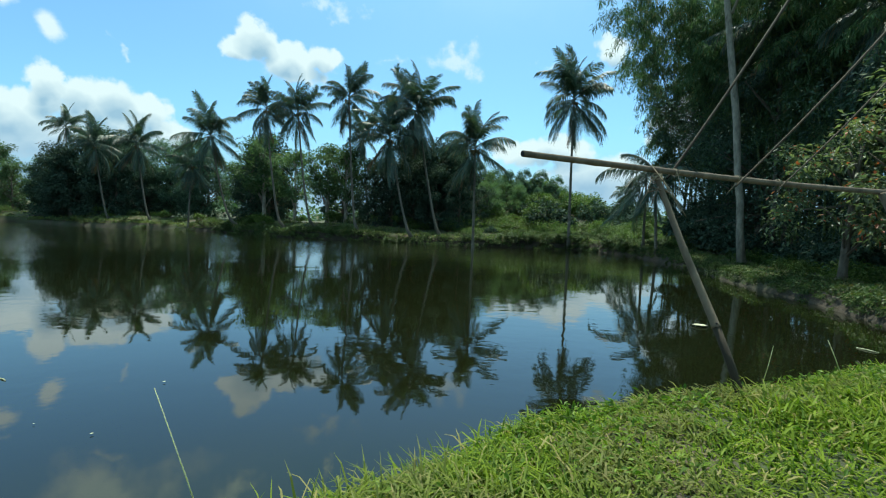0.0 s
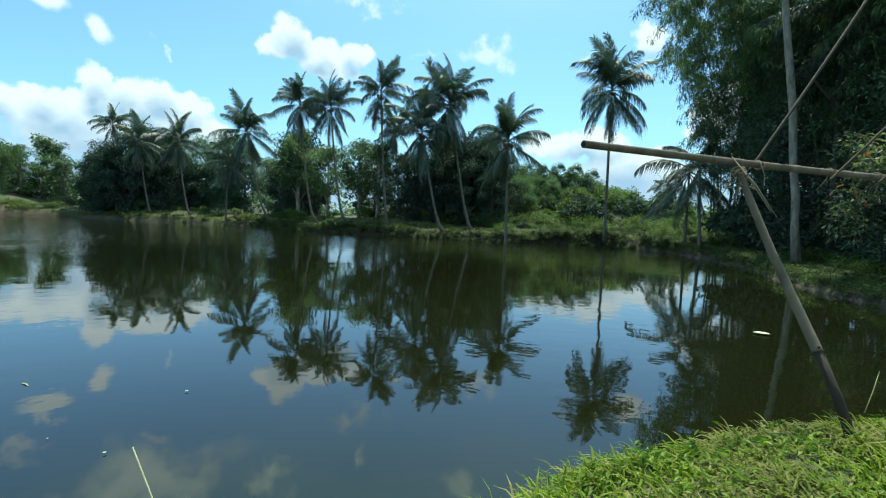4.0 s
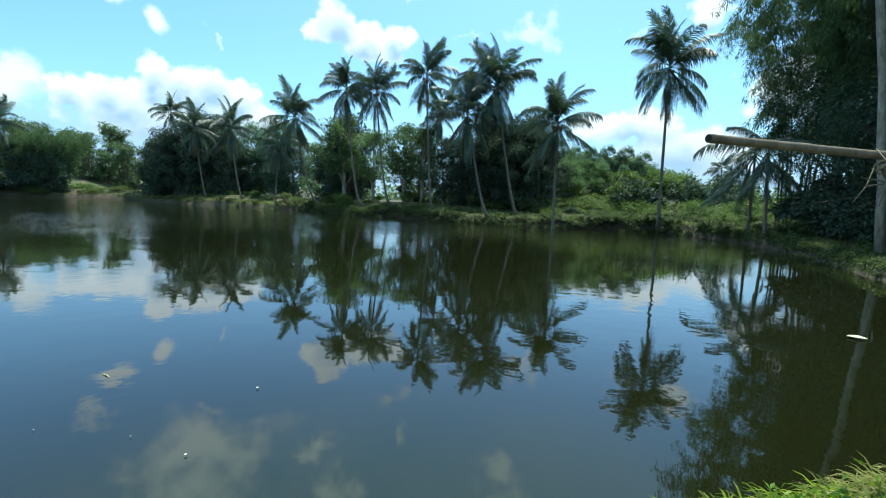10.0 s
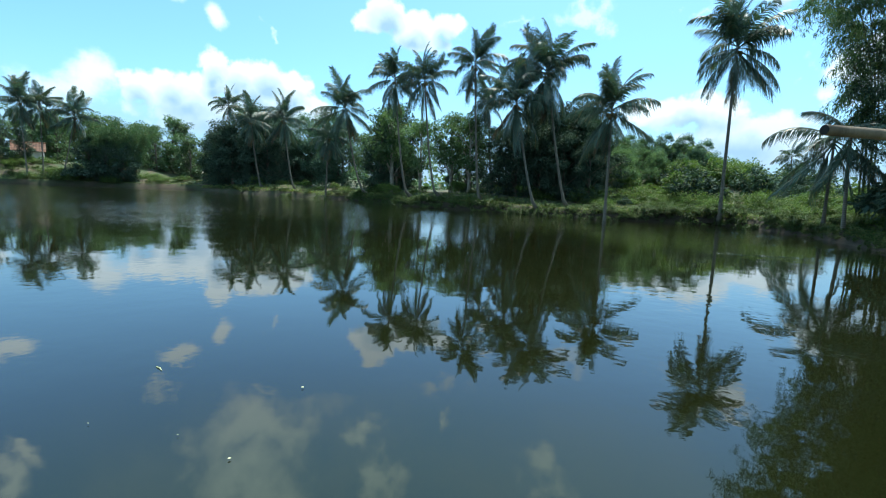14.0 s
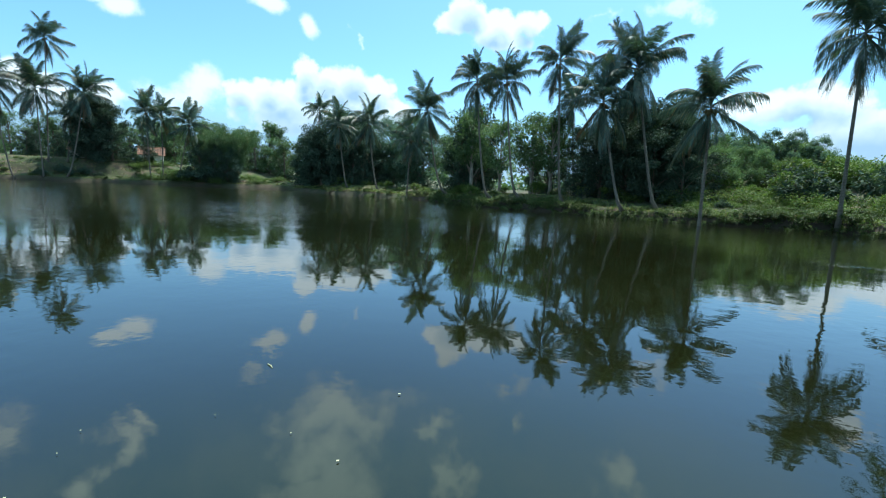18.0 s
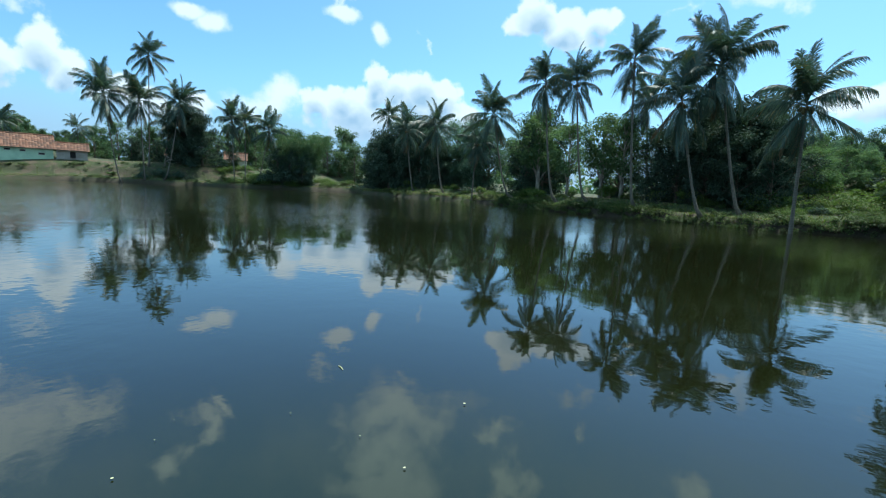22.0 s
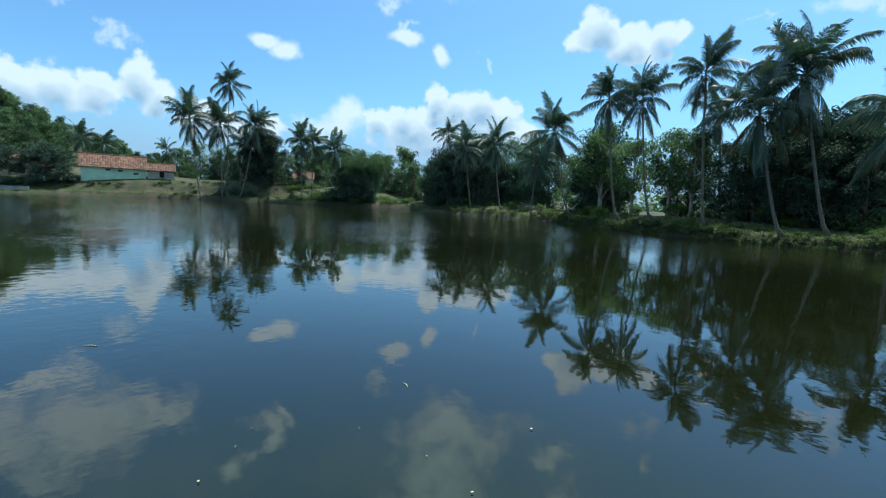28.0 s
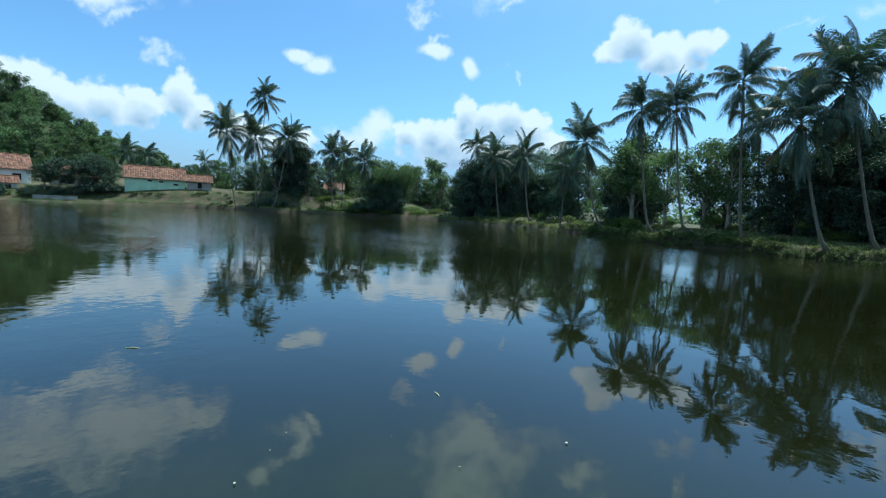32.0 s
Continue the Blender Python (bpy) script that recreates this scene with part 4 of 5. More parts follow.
def bamboo_clump(seed, tall, spread, culms, leaves, label):
    r = np.random.default_rng(seed)
    root = new("bamboo_clump")
    cs, sp = [], []
    mesh_parts = []
    for k in range(culms):
        a, q = r.random() * 6.283, r.random() ** 0.5
        x, y = math.cos(a) * q * 1.1, math.sin(a) * q * 1.1
        h = tall * (0.72 + 0.3 * r.random())
        out = spread * (0.35 + 0.75 * r.random())
        pts = []
        for i in range(9):
            t = i / 8
            pts.append((x + math.cos(a) * out * t ** 2.4, y + math.sin(a) * out * t ** 2.4, h * (t - 0.14 * max(0, t - 0.55) ** 1.6 * 4) - 0.1))
        mesh_parts.append(tube(pts, [0.055 * (1 - 0.85 * i / 8) for i in range(9)], 5))
        # drooping side branches, with leaves hung along them
        for i in range(3, 9):
            p = np.array(pts[i])
            for _ in range(4):
                w, reach = r.random() * 6.283, 0.7 + 0.9 * r.random()
                rise = 0.5 * r.random()
                for q in np.linspace(0.25, 1.0, 5):
                    cs.append(tuple(p + np.array([math.cos(w) * reach * q, math.sin(w) * reach * q, rise * q - (0.9 + 0.5 * rise) * q * q])))
                    sp.append(0.22)
    for k in range(0, culms):
        mesh_ob("culm", *mesh_parts[k], CULM, root, True)
    v, f = leaf_cloud(r, cs, sp, leaves, 0.27, 0.042, 1.3, 1.2)
    mesh_ob("foliage", v, f, BAMBOO_LEAF, root)
    return tagged(root, label, "bamboo")


BAM_TALL = bamboo_clump(301, 18.0, 6.4, 16, 23, "tall feathery bamboo clump arching over the bank")
BAM_LOW = bamboo_clump(302, 10.5, 4.2, 16, 14, "rounded feathery bamboo clump by the water")
for x, y, s in ((18.2, 28.0, 1.2), (17.8, 24.0, 1.1), (17.6, 20.0, 1.05), (17.0, 15.5, 0.95), (16.2, 11.0, 0.95), (21.5, 27.0, 1.2)):
    plant(BAM_TALL, x, y, s, x * 3 + y, group="bamboo of the grove")
for x, y, s in ((-81.0, 69.6, 1.0), (-83.6, 68.4, 1.0), (-82.4, 71.6, 1.1), (-85.2, 69.6, 0.95), (-79.6, 70.8, 1.12), (-81.2, 72.0, 1.2)):
    plant(BAM_LOW, x, y, s, x, group="bamboo at the pond's end")
# ---------------------------------------------------------------- scrub


def bush(seed, tall, wide, mat, clusters, per, leaf, label, name="bush", category="bush"):
    r = np.random.default_rng(seed)
    root = new(name)
    cs, sp, stems = [], [], []
    for k in range(clusters):
        a, q = r.random() * 6.283, r.random() ** 0.6
        h = tall * (0.25 + 0.7 * r.random() * (1 - 0.5 * q))
        cs.append((math.cos(a) * q * wide, math.sin(a) * q * wide, h))
        sp.append(wide * (0.22 + 0.2 * r.random()))
        if k % 3 == 0:
            stems.append(tube([(math.cos(a) * q * 0.2, math.sin(a) * q * 0.2, -0.1), cs[-1]], [0.03, 0.01], 4))
    v, f = join(stems)
    mesh_ob("stem", v, f, BARK, root)
    v, f = leaf_cloud(r, cs, sp, per, leaf, leaf * 0.5, 0.2)
    mesh_ob("foliage", v, f, mat, root)
    return tagged(root, label, category)


SCRUB_A = bush(401, 2.4, 1.5, BUSH_LEAF, 20, 120, 0.21, "bright green scrub bush on the slope")
SCRUB_B = bush(402, 1.5, 2.0, BUSH_LEAF, 22, 110, 0.17, "low spreading green scrub on the slope")
SCRUB_D = bush(403, 2.6, 1.6, BUSH_LEAF, 22, 110, 0.2, "green shrub in the undergrowth")
BANK_A = bush(404, 0.75, 0.9, WEED_LEAF, 12, 90, 0.12, "low creeping weeds on the bank", "weed_clump", "weeds")
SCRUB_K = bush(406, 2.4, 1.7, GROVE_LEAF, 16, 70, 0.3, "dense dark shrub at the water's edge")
CREEPER = bush(405, 0.42, 0.42, WEED_LEAF, 9, 34, 0.1, "bright leafy creepers hanging over the lip of the bank", "creeper", "creeper")
for i in range(170):
    x, y = 2 + 35 * rng.random(), 43.3 + 36 * rng.random() ** 1.35
    if x > 22 and y < 48:
        continue
    back = (y - 45) / 34
    proto = SCRUB_B if y < 51 else (SCRUB_A if rng.random() < 0.75 else SCRUB_D)
    if i % 9 == 2:
        proto = SCRUB_K
    plant(proto, x, y, (0.45 + 1.15 * rng.random() ** 1.6) * (0.8 + 0.55 * back) * (0.55 if y < 47 else 1.0), rng.random() * 6.28, group="scrub on the slope")
for i in range(26):
    x, y = 14.5 + 11 * rng.random(), 38.5 + 9 * rng.random()
    plant(SCRUB_B if i % 3 else SCRUB_A, x, y, 0.4 + 0.5 * rng.random(), rng.random() * 6.28, group="scrub on the slope")
for x, y, s in ((6.6, 64.0, 0.42), (8.8, 64.6, 0.4), (11.0, 64.8, 0.44), (13.2, 64.2, 0.46), (15.2, 63.6, 0.44), (12.2, 61.0, 0.3), (9.6, 61.5, 0.34)):
    plant(DARK_A, x, y, s, x * 3, group="trees on the scrub slope", label="small dark tree on the crest of the scrub slope")
for x, y, s in ((7.5, 58.0, 0.5), (9.5, 60.0, 0.42), (5.0, 55.0, 0.55), (4.0, 60.0, 0.75)):
    plant(GREEN_B, x, y, s, x, group="trees on the scrub slope", label="small leafy tree on the scrub slope")
for x, y in along([(2, 44.5), (-6, 47), (-14, 49.5), (-21, 53), (-29, 60.5), (-38, 64.5), (-50, 67.8), (-60, 73)], 2.6, rng, 0.6):
    plant(SCRUB_D if rng.random() < 0.6 else SCRUB_B, x, y + 1.9, 0.3 + 0.4 * rng.random(), rng.random() * 6.28, group="undergrowth on the far bank")
for x, y in along([(14.2, 38), (13.4, 41.8), (8, 42.8), (3, 42), (-2, 44), (-8, 45.8), (-13, 47.2), (-19, 50), (-24, 53.6), (-30, 59.3), (-40, 63.2), (-50, 65.4), (-60, 70)], 1.25, rng, 0.3):
    plant(BANK_A, x, y, 0.55 + 0.6 * rng.random(), rng.random() * 6.28, 0.12, group="weeds along the far bank")
for x, y in along([p for p in POND if p[0] > 8.2 and 7 < p[1] < 39], 0.42, rng, 0.06):
    plant(CREEPER, x + 0.3 + 0.1 * rng.random(), y, 0.6 + 0.35 * rng.random(), rng.random() * 6.28, 0.16, group="creepers on the grove bank")
    plant(CREEPER, x + 0.14, y + 0.2, 0.4 + 0.25 * rng.random(), rng.random() * 6.28, 0.12, group="creepers on the grove bank", label="leafy creepers trailing down the bank to the water")
for x, y in along([p for p in POND if -32 < p[0] < 13.4 and p[1] > 36], 0.6, rng, 0.08):
    plant(CREEPER, x, y + 0.08, 0.9 + 0.6 * rng.random(), rng.random() * 6.28, 0.22, group="creepers on the far bank", label="leafy creepers hanging down the far bank to the water")
for i in range(110):
    x, y = 10.5 + 8 * rng.random(), 32 + 12 * rng.random()
    if pond_distance(x, y)[0] > 0.25:
        plant(BANK_A, x, y, 0.4 + 0.5 * rng.random(), rng.random() * 6.28, 0.1, group="weeds along the far bank")
for x, y in along([p for p in POND if -29 < p[0] < 13.2 and p[1] > 38], 0.75, rng, 0.1):
    plant(CREEPER, x, y + 0.3 + 0.15 * rng.random(), 1.0 + 0.7 * rng.random(), rng.random() * 6.28, 0.2, group="creepers on the far bank")
for x, y in along([(13.9, 36), (14.1, 30), (13.2, 25), (12.0, 20.5), (11.1, 16), (10.3, 12), (9.6, 9.4), (9.2, 7.6)], 0.9, rng, 0.22):
    plant(BANK_A, x + 0.6, y + 0.4, 0.3 + 0.3 * rng.random(), rng.random() * 6.28, 0.1, group="weeds below the grove")
    if rng.random() < 0.6:
        plant(SCRUB_B, x + 2.0 + rng.random(), y, 0.3 + 0.3 * rng.random(), rng.random() * 6.28, group="weeds below the grove")
for x, y in along([(-74, 72.4), (-80, 68), (-88, 61), (-97, 53.5), (-105, 47)], 2.6, rng, 0.7) + along([(-121, 20), (-123.5, 15), (-128, 2)], 2.6, rng, 0.7):
    plant(BANK_A, x - 0.6, y + 0.6, 0.7 + 0.8 * rng.random(), rng.random() * 6.28, 0.12, group="weeds below the houses")

for x, y in along([(-85.0, 63.6), (-80.2, 67.2)], 1.5, rng, 0.3):
    plant(SCRUB_K, x, y, 1.0 + 0.5 * rng.random(), rng.random() * 6.28, group="shrubs at the pond's end")
for x, y in along([(-104.5, 48.0), (-100.0, 51.4), (-95.5, 55.4)], 1.9, rng, 0.5):
    plant(SCRUB_K, x, y, 0.5 + 0.35 * rng.random(), rng.random() * 6.28, group="shrubs under the shore palms")
# shrubs whose darkened leaves deepen the shade under the grove
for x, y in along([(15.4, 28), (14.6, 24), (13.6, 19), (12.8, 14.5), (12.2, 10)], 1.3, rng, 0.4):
    plant(SCRUB_K, x + 1.2, y, 0.4 + 0.35 * rng.random(), rng.random() * 6.28, group="undergrowth of the grove", label="shrub with shade-darkened leaf colour under the grove")
for i in range(150):
    x, y = -97 + 28 * rng.random(), 60 + 18 * rng.random()
    if pond_distance(x, y)[0] > 0.6:
        plant(BANK_A if rng.random() < 0.7 else SCRUB_B, x, y, 0.5 + 0.6 * rng.random(), rng.random() * 6.28, 0.1, group="weeds at the pond's end")
for x, y, k in ((-121.4, 24.6, 1.3), (-121.0, 26.2, 1.1), (-122.4, 22.8, 1.2), (-122.8, 20.6, 1.0), (-123.6, 17.4, 0.9), (-124.8, 13.2, 1.0), (-126.4, 9.0, 1.0), (-127.0, 5.2, 0.9)):
    plant(SCRUB_K, x, y, k, k * 11, group="shrubs by the houses", label="dark dense shrub beside the garden trees")
for i in range(150):
    x, y = -128 + 26 * rng.random(), 6 + 48 * rng.random()
    if 0.5 < pond_distance(x, y)[0] < 7:
        plant(BANK_A, x, y, 0.6 + 0.8 * rng.random(), rng.random() * 6.28, 0.12, group="weeds below the houses", squash=0.7)
for i in range(90):
    x, y = 6 + 13 * rng.random(), 39.5 + 7 * rng.random()
    if pond_distance(x, y)[0] > 0.3:
        plant(BANK_A, x, y, 0.5 + 0.5 * rng.random(), rng.random() * 6.28, 0.1, group="weeds along the far bank")
# a large-leaved tree with reddening leaves beside the lift-net poles
ALMOND = leafy_tree(207, 7.5, 3.0, RED_LEAF, 26, 130, (RED_LEAF, BARK), 0.3, "broad-leaved tree with some red and yellow leaves in the grove", "tree", 0.23, "almond_tree")
plant(ALMOND, 11.9, 13.8, 0.66, 1.0)
plant(ALMOND, 12.2, 12.2, 0.74, 4.0)
plant(ALMOND, 12.4, 10.6, 0.8, 2.0)
plant(ALMOND, 12.9, 9.4, 1.25, 5.0)
drop_proto(ALMOND)

for x, y, s in ((17.6, 34.4, 1.1), (17.4, 27.6, 0.95)):
    plant(BAM_TALL, x, y, s, x * 5 + y, group="bamboo of the grove")
for x, y, s in ((18.6, 32.6, 0.9), (17.9, 29.4, 0.85), (17.2, 25.4, 0.85), (19.2, 30.6, 1.0)):
    plant(GROVE_B if y > 29 else GROVE_A, x, y, s, x * 5 + y, group="trees of the dark grove")
# one pale bare trunk rising through the grove
pale = new("bare_tree")
pale.location = (13.08, 20.3, ground_at(13.08, 20.3) - 0.1)
_v, _f = tube([(0, 0, 0), (-0.12, 0.1, 1.6), (-0.16, 0.12, 2.8), (-0.32, 0.2, 4.2), (-0.44, 0.3, 6.4), (-0.76, 0.4, 8.9), (-1.1, 0.55, 12), (-1.8, 0.7, 17)], [0.2, 0.15, 0.155, 0.14, 0.15, 0.14, 0.12, 0.06], 9)
mesh_ob("trunk", _v, _f, PALE_BARK, pale, True)
_v, _f = tube([(-0.9, 0.35, 11), (-0.2, 0.2, 13.2), (0.5, 0.1, 15.5)], [0.07, 0.05, 0.02], 6)
mesh_ob("limb", _v, _f, PALE_BARK, pale, True)
_v, _f = leaf_cloud(np.random.default_rng(9), [(-1.8, 0.6, 16.5), (0.5, 0.1, 15.4), (-1.2, 0.8, 15)], [1.6, 1.4, 1.2], 260, 0.4, 0.17)
mesh_ob("crown", _v, _f, TREE_LEAF, pale)
tagged(pale, "slender pale bare trunk rising through the dark grove", "tree")

for x, y, k in ((16.4, 29.2, 1.3), (16.0, 27.8, 1.2), (17.6, 30.8, 1.3)):
    plant(SCRUB_K, x, y, k, k * 13, group="undergrowth of the grove", label="shrub with shade-darkened leaf colour under the grove")
for proto in (GARDEN, GROVE_A, GROVE_B, FAR_A, FAR_B, DARK_A, DARK_B, DARK_C, GREEN_A, GREEN_B, BAM_TALL, BAM_LOW, SCRUB_A, SCRUB_B, SCRUB_D, SCRUB_K, BANK_A, CREEPER):
    drop_proto(proto)

# ---------------------------------------------------------------- houses on the left shore


def gable_house(name, label, corner, toward, length, depth, wall_h, ridge_h, wall_mat, openings=(), lintel=True):
    """A plain house with a clay-tiled gable roof. corner: the front left foot; toward: the heading of its front, along which length runs."""
    root = new(name)
    z = min(ground_at(corner[0] + math.cos(toward) * k * length, corner[1] + math.sin(toward) * k * length) for k in (0, 0.5, 1))
    root.matrix_basis = Matrix.Translation((corner[0], corner[1], z - 0.15)) @ Euler((0, 0, toward)).to_matrix().to_4x4()
    t = 0.18
    def wall(sx, sy, cx, cy, h):
        return part("wall", box_bm((sx, sy, h), (cx, cy, h / 2)), wall_mat, root)
    front = wall(length, t, length / 2, t / 2, wall_h)
    wall(length, t, length / 2, depth - t / 2, wall_h)
    for x in (t / 2, length - t / 2):
        bm = bmesh.new()
        pr = [(x - t / 2, t, 0), (x - t / 2, depth - t, 0), (x - t / 2, depth - t, wall_h), (x - t / 2, depth / 2, ridge_h - 0.12), (x - t / 2, t, wall_h)]
        f1 = bm.faces.new([bm.verts.new(p) for p in pr])
        ext = bmesh.ops.extrude_face_region(bm, geom=[f1])
        bmesh.ops.translate(bm, vec=(t, 0, 0), verts=[g for g in ext["geom"] if isinstance(g, bmesh.types.BMVert)])
        bmesh.ops.recalc_face_normals(bm, faces=bm.faces[:])
        part("gable_wall", bm, wall_mat, root)
    over, rise = 0.55, (ridge_h - wall_h) / (depth / 2)
    for s in (0, 1):
        y0, y1 = (-over, depth / 2) if s == 0 else (depth + over, depth / 2)
        z0, z1 = wall_h - over * rise + 0.1, ridge_h + 0.1
        rows, cols = 12, max(6, int(length / 0.42))
        chunks = []
        rg = random.Random(int(length * 100) + s)
        for i in range(rows):
            for k in range(cols):
                a, b = i / rows, (i + 1.12) / rows
                xa = -0.4 + (length + 0.8) * k / cols
                xb = -0.4 + (length + 0.8) * (k + 0.96) / cols
                xm = (xa + xb) / 2
                j = rg.uniform(-0.012, 0.012)
                P = lambda x, q, up: (x, y0 + (y1 - y0) * min(q, 1), z0 + (z1 - z0) * min(q, 1) + up + j)
                chunks.append(([P(xa, a, 0.02), P(xm, a, 0.075), P(xb, a, 0.02), P(xb, b, 0), P(xm, b, 0.05), P(xa, b, 0)], [(0, 1, 4, 5), (1, 2, 3, 4)]))
        v, f = join(chunks)
        roof = mesh_ob("roof_tiles", v, f, TILE, root, label="weathered orange clay roof tiles")
        roof["kind"] = "stuff"
        bm = bmesh.new()
        q = [(-0.35, y0, z0 - 0.09), (length + 0.35, y0, z0 - 0.09), (length + 0.35, y1, z1 - 0.09), (-0.35, y1, z1 - 0.09)]
        f1 = bm.faces.new([bm.verts.new(p) for p in q])
        ext = bmesh.ops.extrude_face_region(bm, geom=[f1])
        bmesh.ops.translate(bm, vec=(0, 0, 0.06), verts=[g for g in ext["geom"] if isinstance(g, bmesh.types.BMVert)])
        bmesh.ops.recalc_face_normals(bm, faces=bm.faces[:])
        part("roof_deck", bm, WOOD, root)
    v, f = tube([(-0.42, depth / 2, ridge_h + 0.16), (length + 0.42, depth / 2, ridge_h + 0.16)], [0.13, 0.13], 8)
    mesh_ob("ridge", v, f, TILE, root)
    for x, zc, w, h in openings:
        win = part("window", box_bm((w, 0.05, h), (x, -0.01, zc)), DARK_GAP, root)
        part("frame", box_bm((w + 0.16, 0.06, 0.08), (x, -0.03, zc + h / 2 + 0.04), 0.01), WHITE if h > 0.6 else GREY_PLASTER, win)
        part("sill", box_bm((w + 0.2, 0.12, 0.06), (x, -0.05, zc - h / 2 - 0.03), 0.01), GREY_PLASTER, win)
    part("plinth", box_bm((length + 0.1, 0.12, 0.4), (length / 2, -0.06, 0.1)), CONCRETE, root)
    return tagged(root, label, "house")


gable_house("house", "long mint-green house with an orange clay-tiled roof", (-120.6, 28.3), math.atan2(11.0, 3.0), 11.4, 6.5, 3.6, 6.0, MINT, ((4.6, 2.85, 0.8, 0.28), (6.8, 2.75, 0.8, 0.28), (9.6, 2.3, 0.9, 0.3)))
gable_house("annex", "low bare-plaster annex with a clay-tiled roof", (-117.4, 39.7), math.atan2(4.6, 1.7), 5.0, 5.0, 2.2, 3.5, GREY_PLASTER, ((2.6, 1.2, 0.9, 1.3),))
gable_house("house", "white-walled house with a dark clay roof and windows", (-134.0, 4.0), math.atan2(9.5, -0.6), 10.5, 7, 3.6, 6.4, WHITE, ((2.0, 1.7, 1.2, 1.3), (5.0, 1.2, 1.1, 2.2), (8.2, 1.7, 1.4, 1.3)))
gable_house("annex", "low white-walled annex with a dark clay roof and wide windows", (-129.6, 3.4), math.atan2(8.6, 0.4), 8.4, 3.4, 2.2, 3.3, WHITE, ((1.6, 1.2, 1.5, 0.8), (4.2, 1.0, 0.9, 1.6), (6.6, 1.2, 1.7, 0.8)))
gable_house("house", "pale house with a red roof half hidden by trees", (-130.5, 17.0), math.atan2(8.0, 1.2), 8.0, 6, 2.7, 4.6, WHITE, ((2.2, 1.4, 1.0, 1.2), (5.2, 1.4, 1.0, 1.2)))
gable_house("shed", "small shed with a red clay roof behind the palms", (-106.0, 69.0), math.atan2(3.6, 2.6), 4.6, 4, 2.2, 3.6, WHITE, ((2.2, 1.1, 0.9, 1.2),))
gable_house("shed", "small pale shed half hidden behind the palms", (-107.5, 56.0), math.atan2(3.6, 2.6), 4.6, 4, 2.0, 3.2, WHITE, ((2.2, 1.1, 0.9, 1.2),))


def low_wall(name, label, a, b, h, mat):
    a, b = Vector((*a, 0)), Vector((*b, 0))
    d = b - a
    root = new(name)
    root.matrix_basis = Matrix.Translation((a.x, a.y, min(ground_at(a.x, a.y), ground_at(b.x, b.y)) - 0.2)) @ Euler((0, 0, math.atan2(d.y, d.x))).to_matrix().to_4x4()
    part("wall", box_bm((d.length, 0.2, h), (d.length / 2, 0, h / 2), 0.02), mat, root)
    part("coping", box_bm((d.length + 0.1, 0.28, 0.1), (d.length / 2, 0, h + 0.05), 0.02), CONCRETE, root)
    return tagged(root, label, "wall")


low_wall("retaining_wall", "low weathered concrete retaining wall at the water", (-123.6, 13.5), (-120.2, 20.0), 0.9, CONCRETE)

# ---------------------------------------------------------------- the bamboo lift-net frame


def bamboo_pole(name, a, b, r, label, knots=7, hollow=True, mat=None):
    a, b = Vector(a), Vector(b)
    root = new(name)
    d = b - a
    pts, rad = [], []
    for k in range(knots + 1):
        for q, s in ((-0.012, 1.0), (0.0, 1.13), (0.012, 1.0)):
            t = min(1, max(0, (k + 0.0) / knots + q))
            if pts and (a + d * t - Vector(pts[-1])).length < 1e-4:
                continue
            sag = Vector((0, 0, -0.03 * math.sin(math.pi * t)))
            pts.append(tuple(a + d * t + sag))
            rad.append(r * s * (0.92 + 0.4 * t))
    v, f = tube(pts, rad, 12)
    mesh_ob("culm", v, f, mat or DRY_CULM, root, True)
    if hollow:
        n = d.normalized()
        v, f = tube([tuple(a - n * 0.004), tuple(a - n * 0.001)], [r * 0.8, r * 0.8], 12)
        mesh_ob("hollow_end", v, f, DARK_GAP, root)
    return tagged(root, label, "bamboo pole", "poles of the lift net")


bamboo_pole("bamboo_pole", (0.551, 3.36, 2.19), (6.2, 6.4, 2.33), 0.0255, "weathered horizontal bamboo pole lashed to a leaning post", 9)
_dry = bamboo_pole("bamboo_post", (1.783, 4.0, 2.165), (2.045, 3.441, 0.986), 0.0235, "thick leaning bamboo post with a dark wet foot", 2, False)
_v, _f = tube([(2.043, 3.446, 0.996), (2.1, 3.33, 0.74), (2.15, 3.22, 0.45)], [0.0285, 0.028, 0.027], 12)
mesh_ob("wet_foot", _v, _f, MOSSY_CULM, _dry, True, "dark wet foot of the post")
_v, _f = tube([(2.03, 3.418, 1.02), (2.029, 3.41, 1.019)], [0.0075, 0.0075], 10)
mesh_ob("knot_hole", _v, _f, DARK_GAP, _dry)
def splinters(root, at, seed, count):
    """Thin split strips that stick out from a joint."""
    rr = random.Random(seed)
    for k in range(count):
        d = Vector((rr.uniform(-1, 0.7), rr.uniform(-0.4, 0.3), rr.uniform(-1.0, 0.25))).normalized() * rr.uniform(0.1, 0.26)
        p = Vector(at) + Vector((rr.uniform(-0.03, 0.03), -0.03, rr.uniform(-0.08, 0.02)))
        v, f = tube([tuple(p - d * 0.3), tuple(p + d * 0.4 + Vector((0, 0, 0.01))), tuple(p + d)], [0.006, 0.0055, 0.003], 5)
        mesh_ob("split_strip", v, f, DRY_CULM, root, True, "pale split bamboo strip")


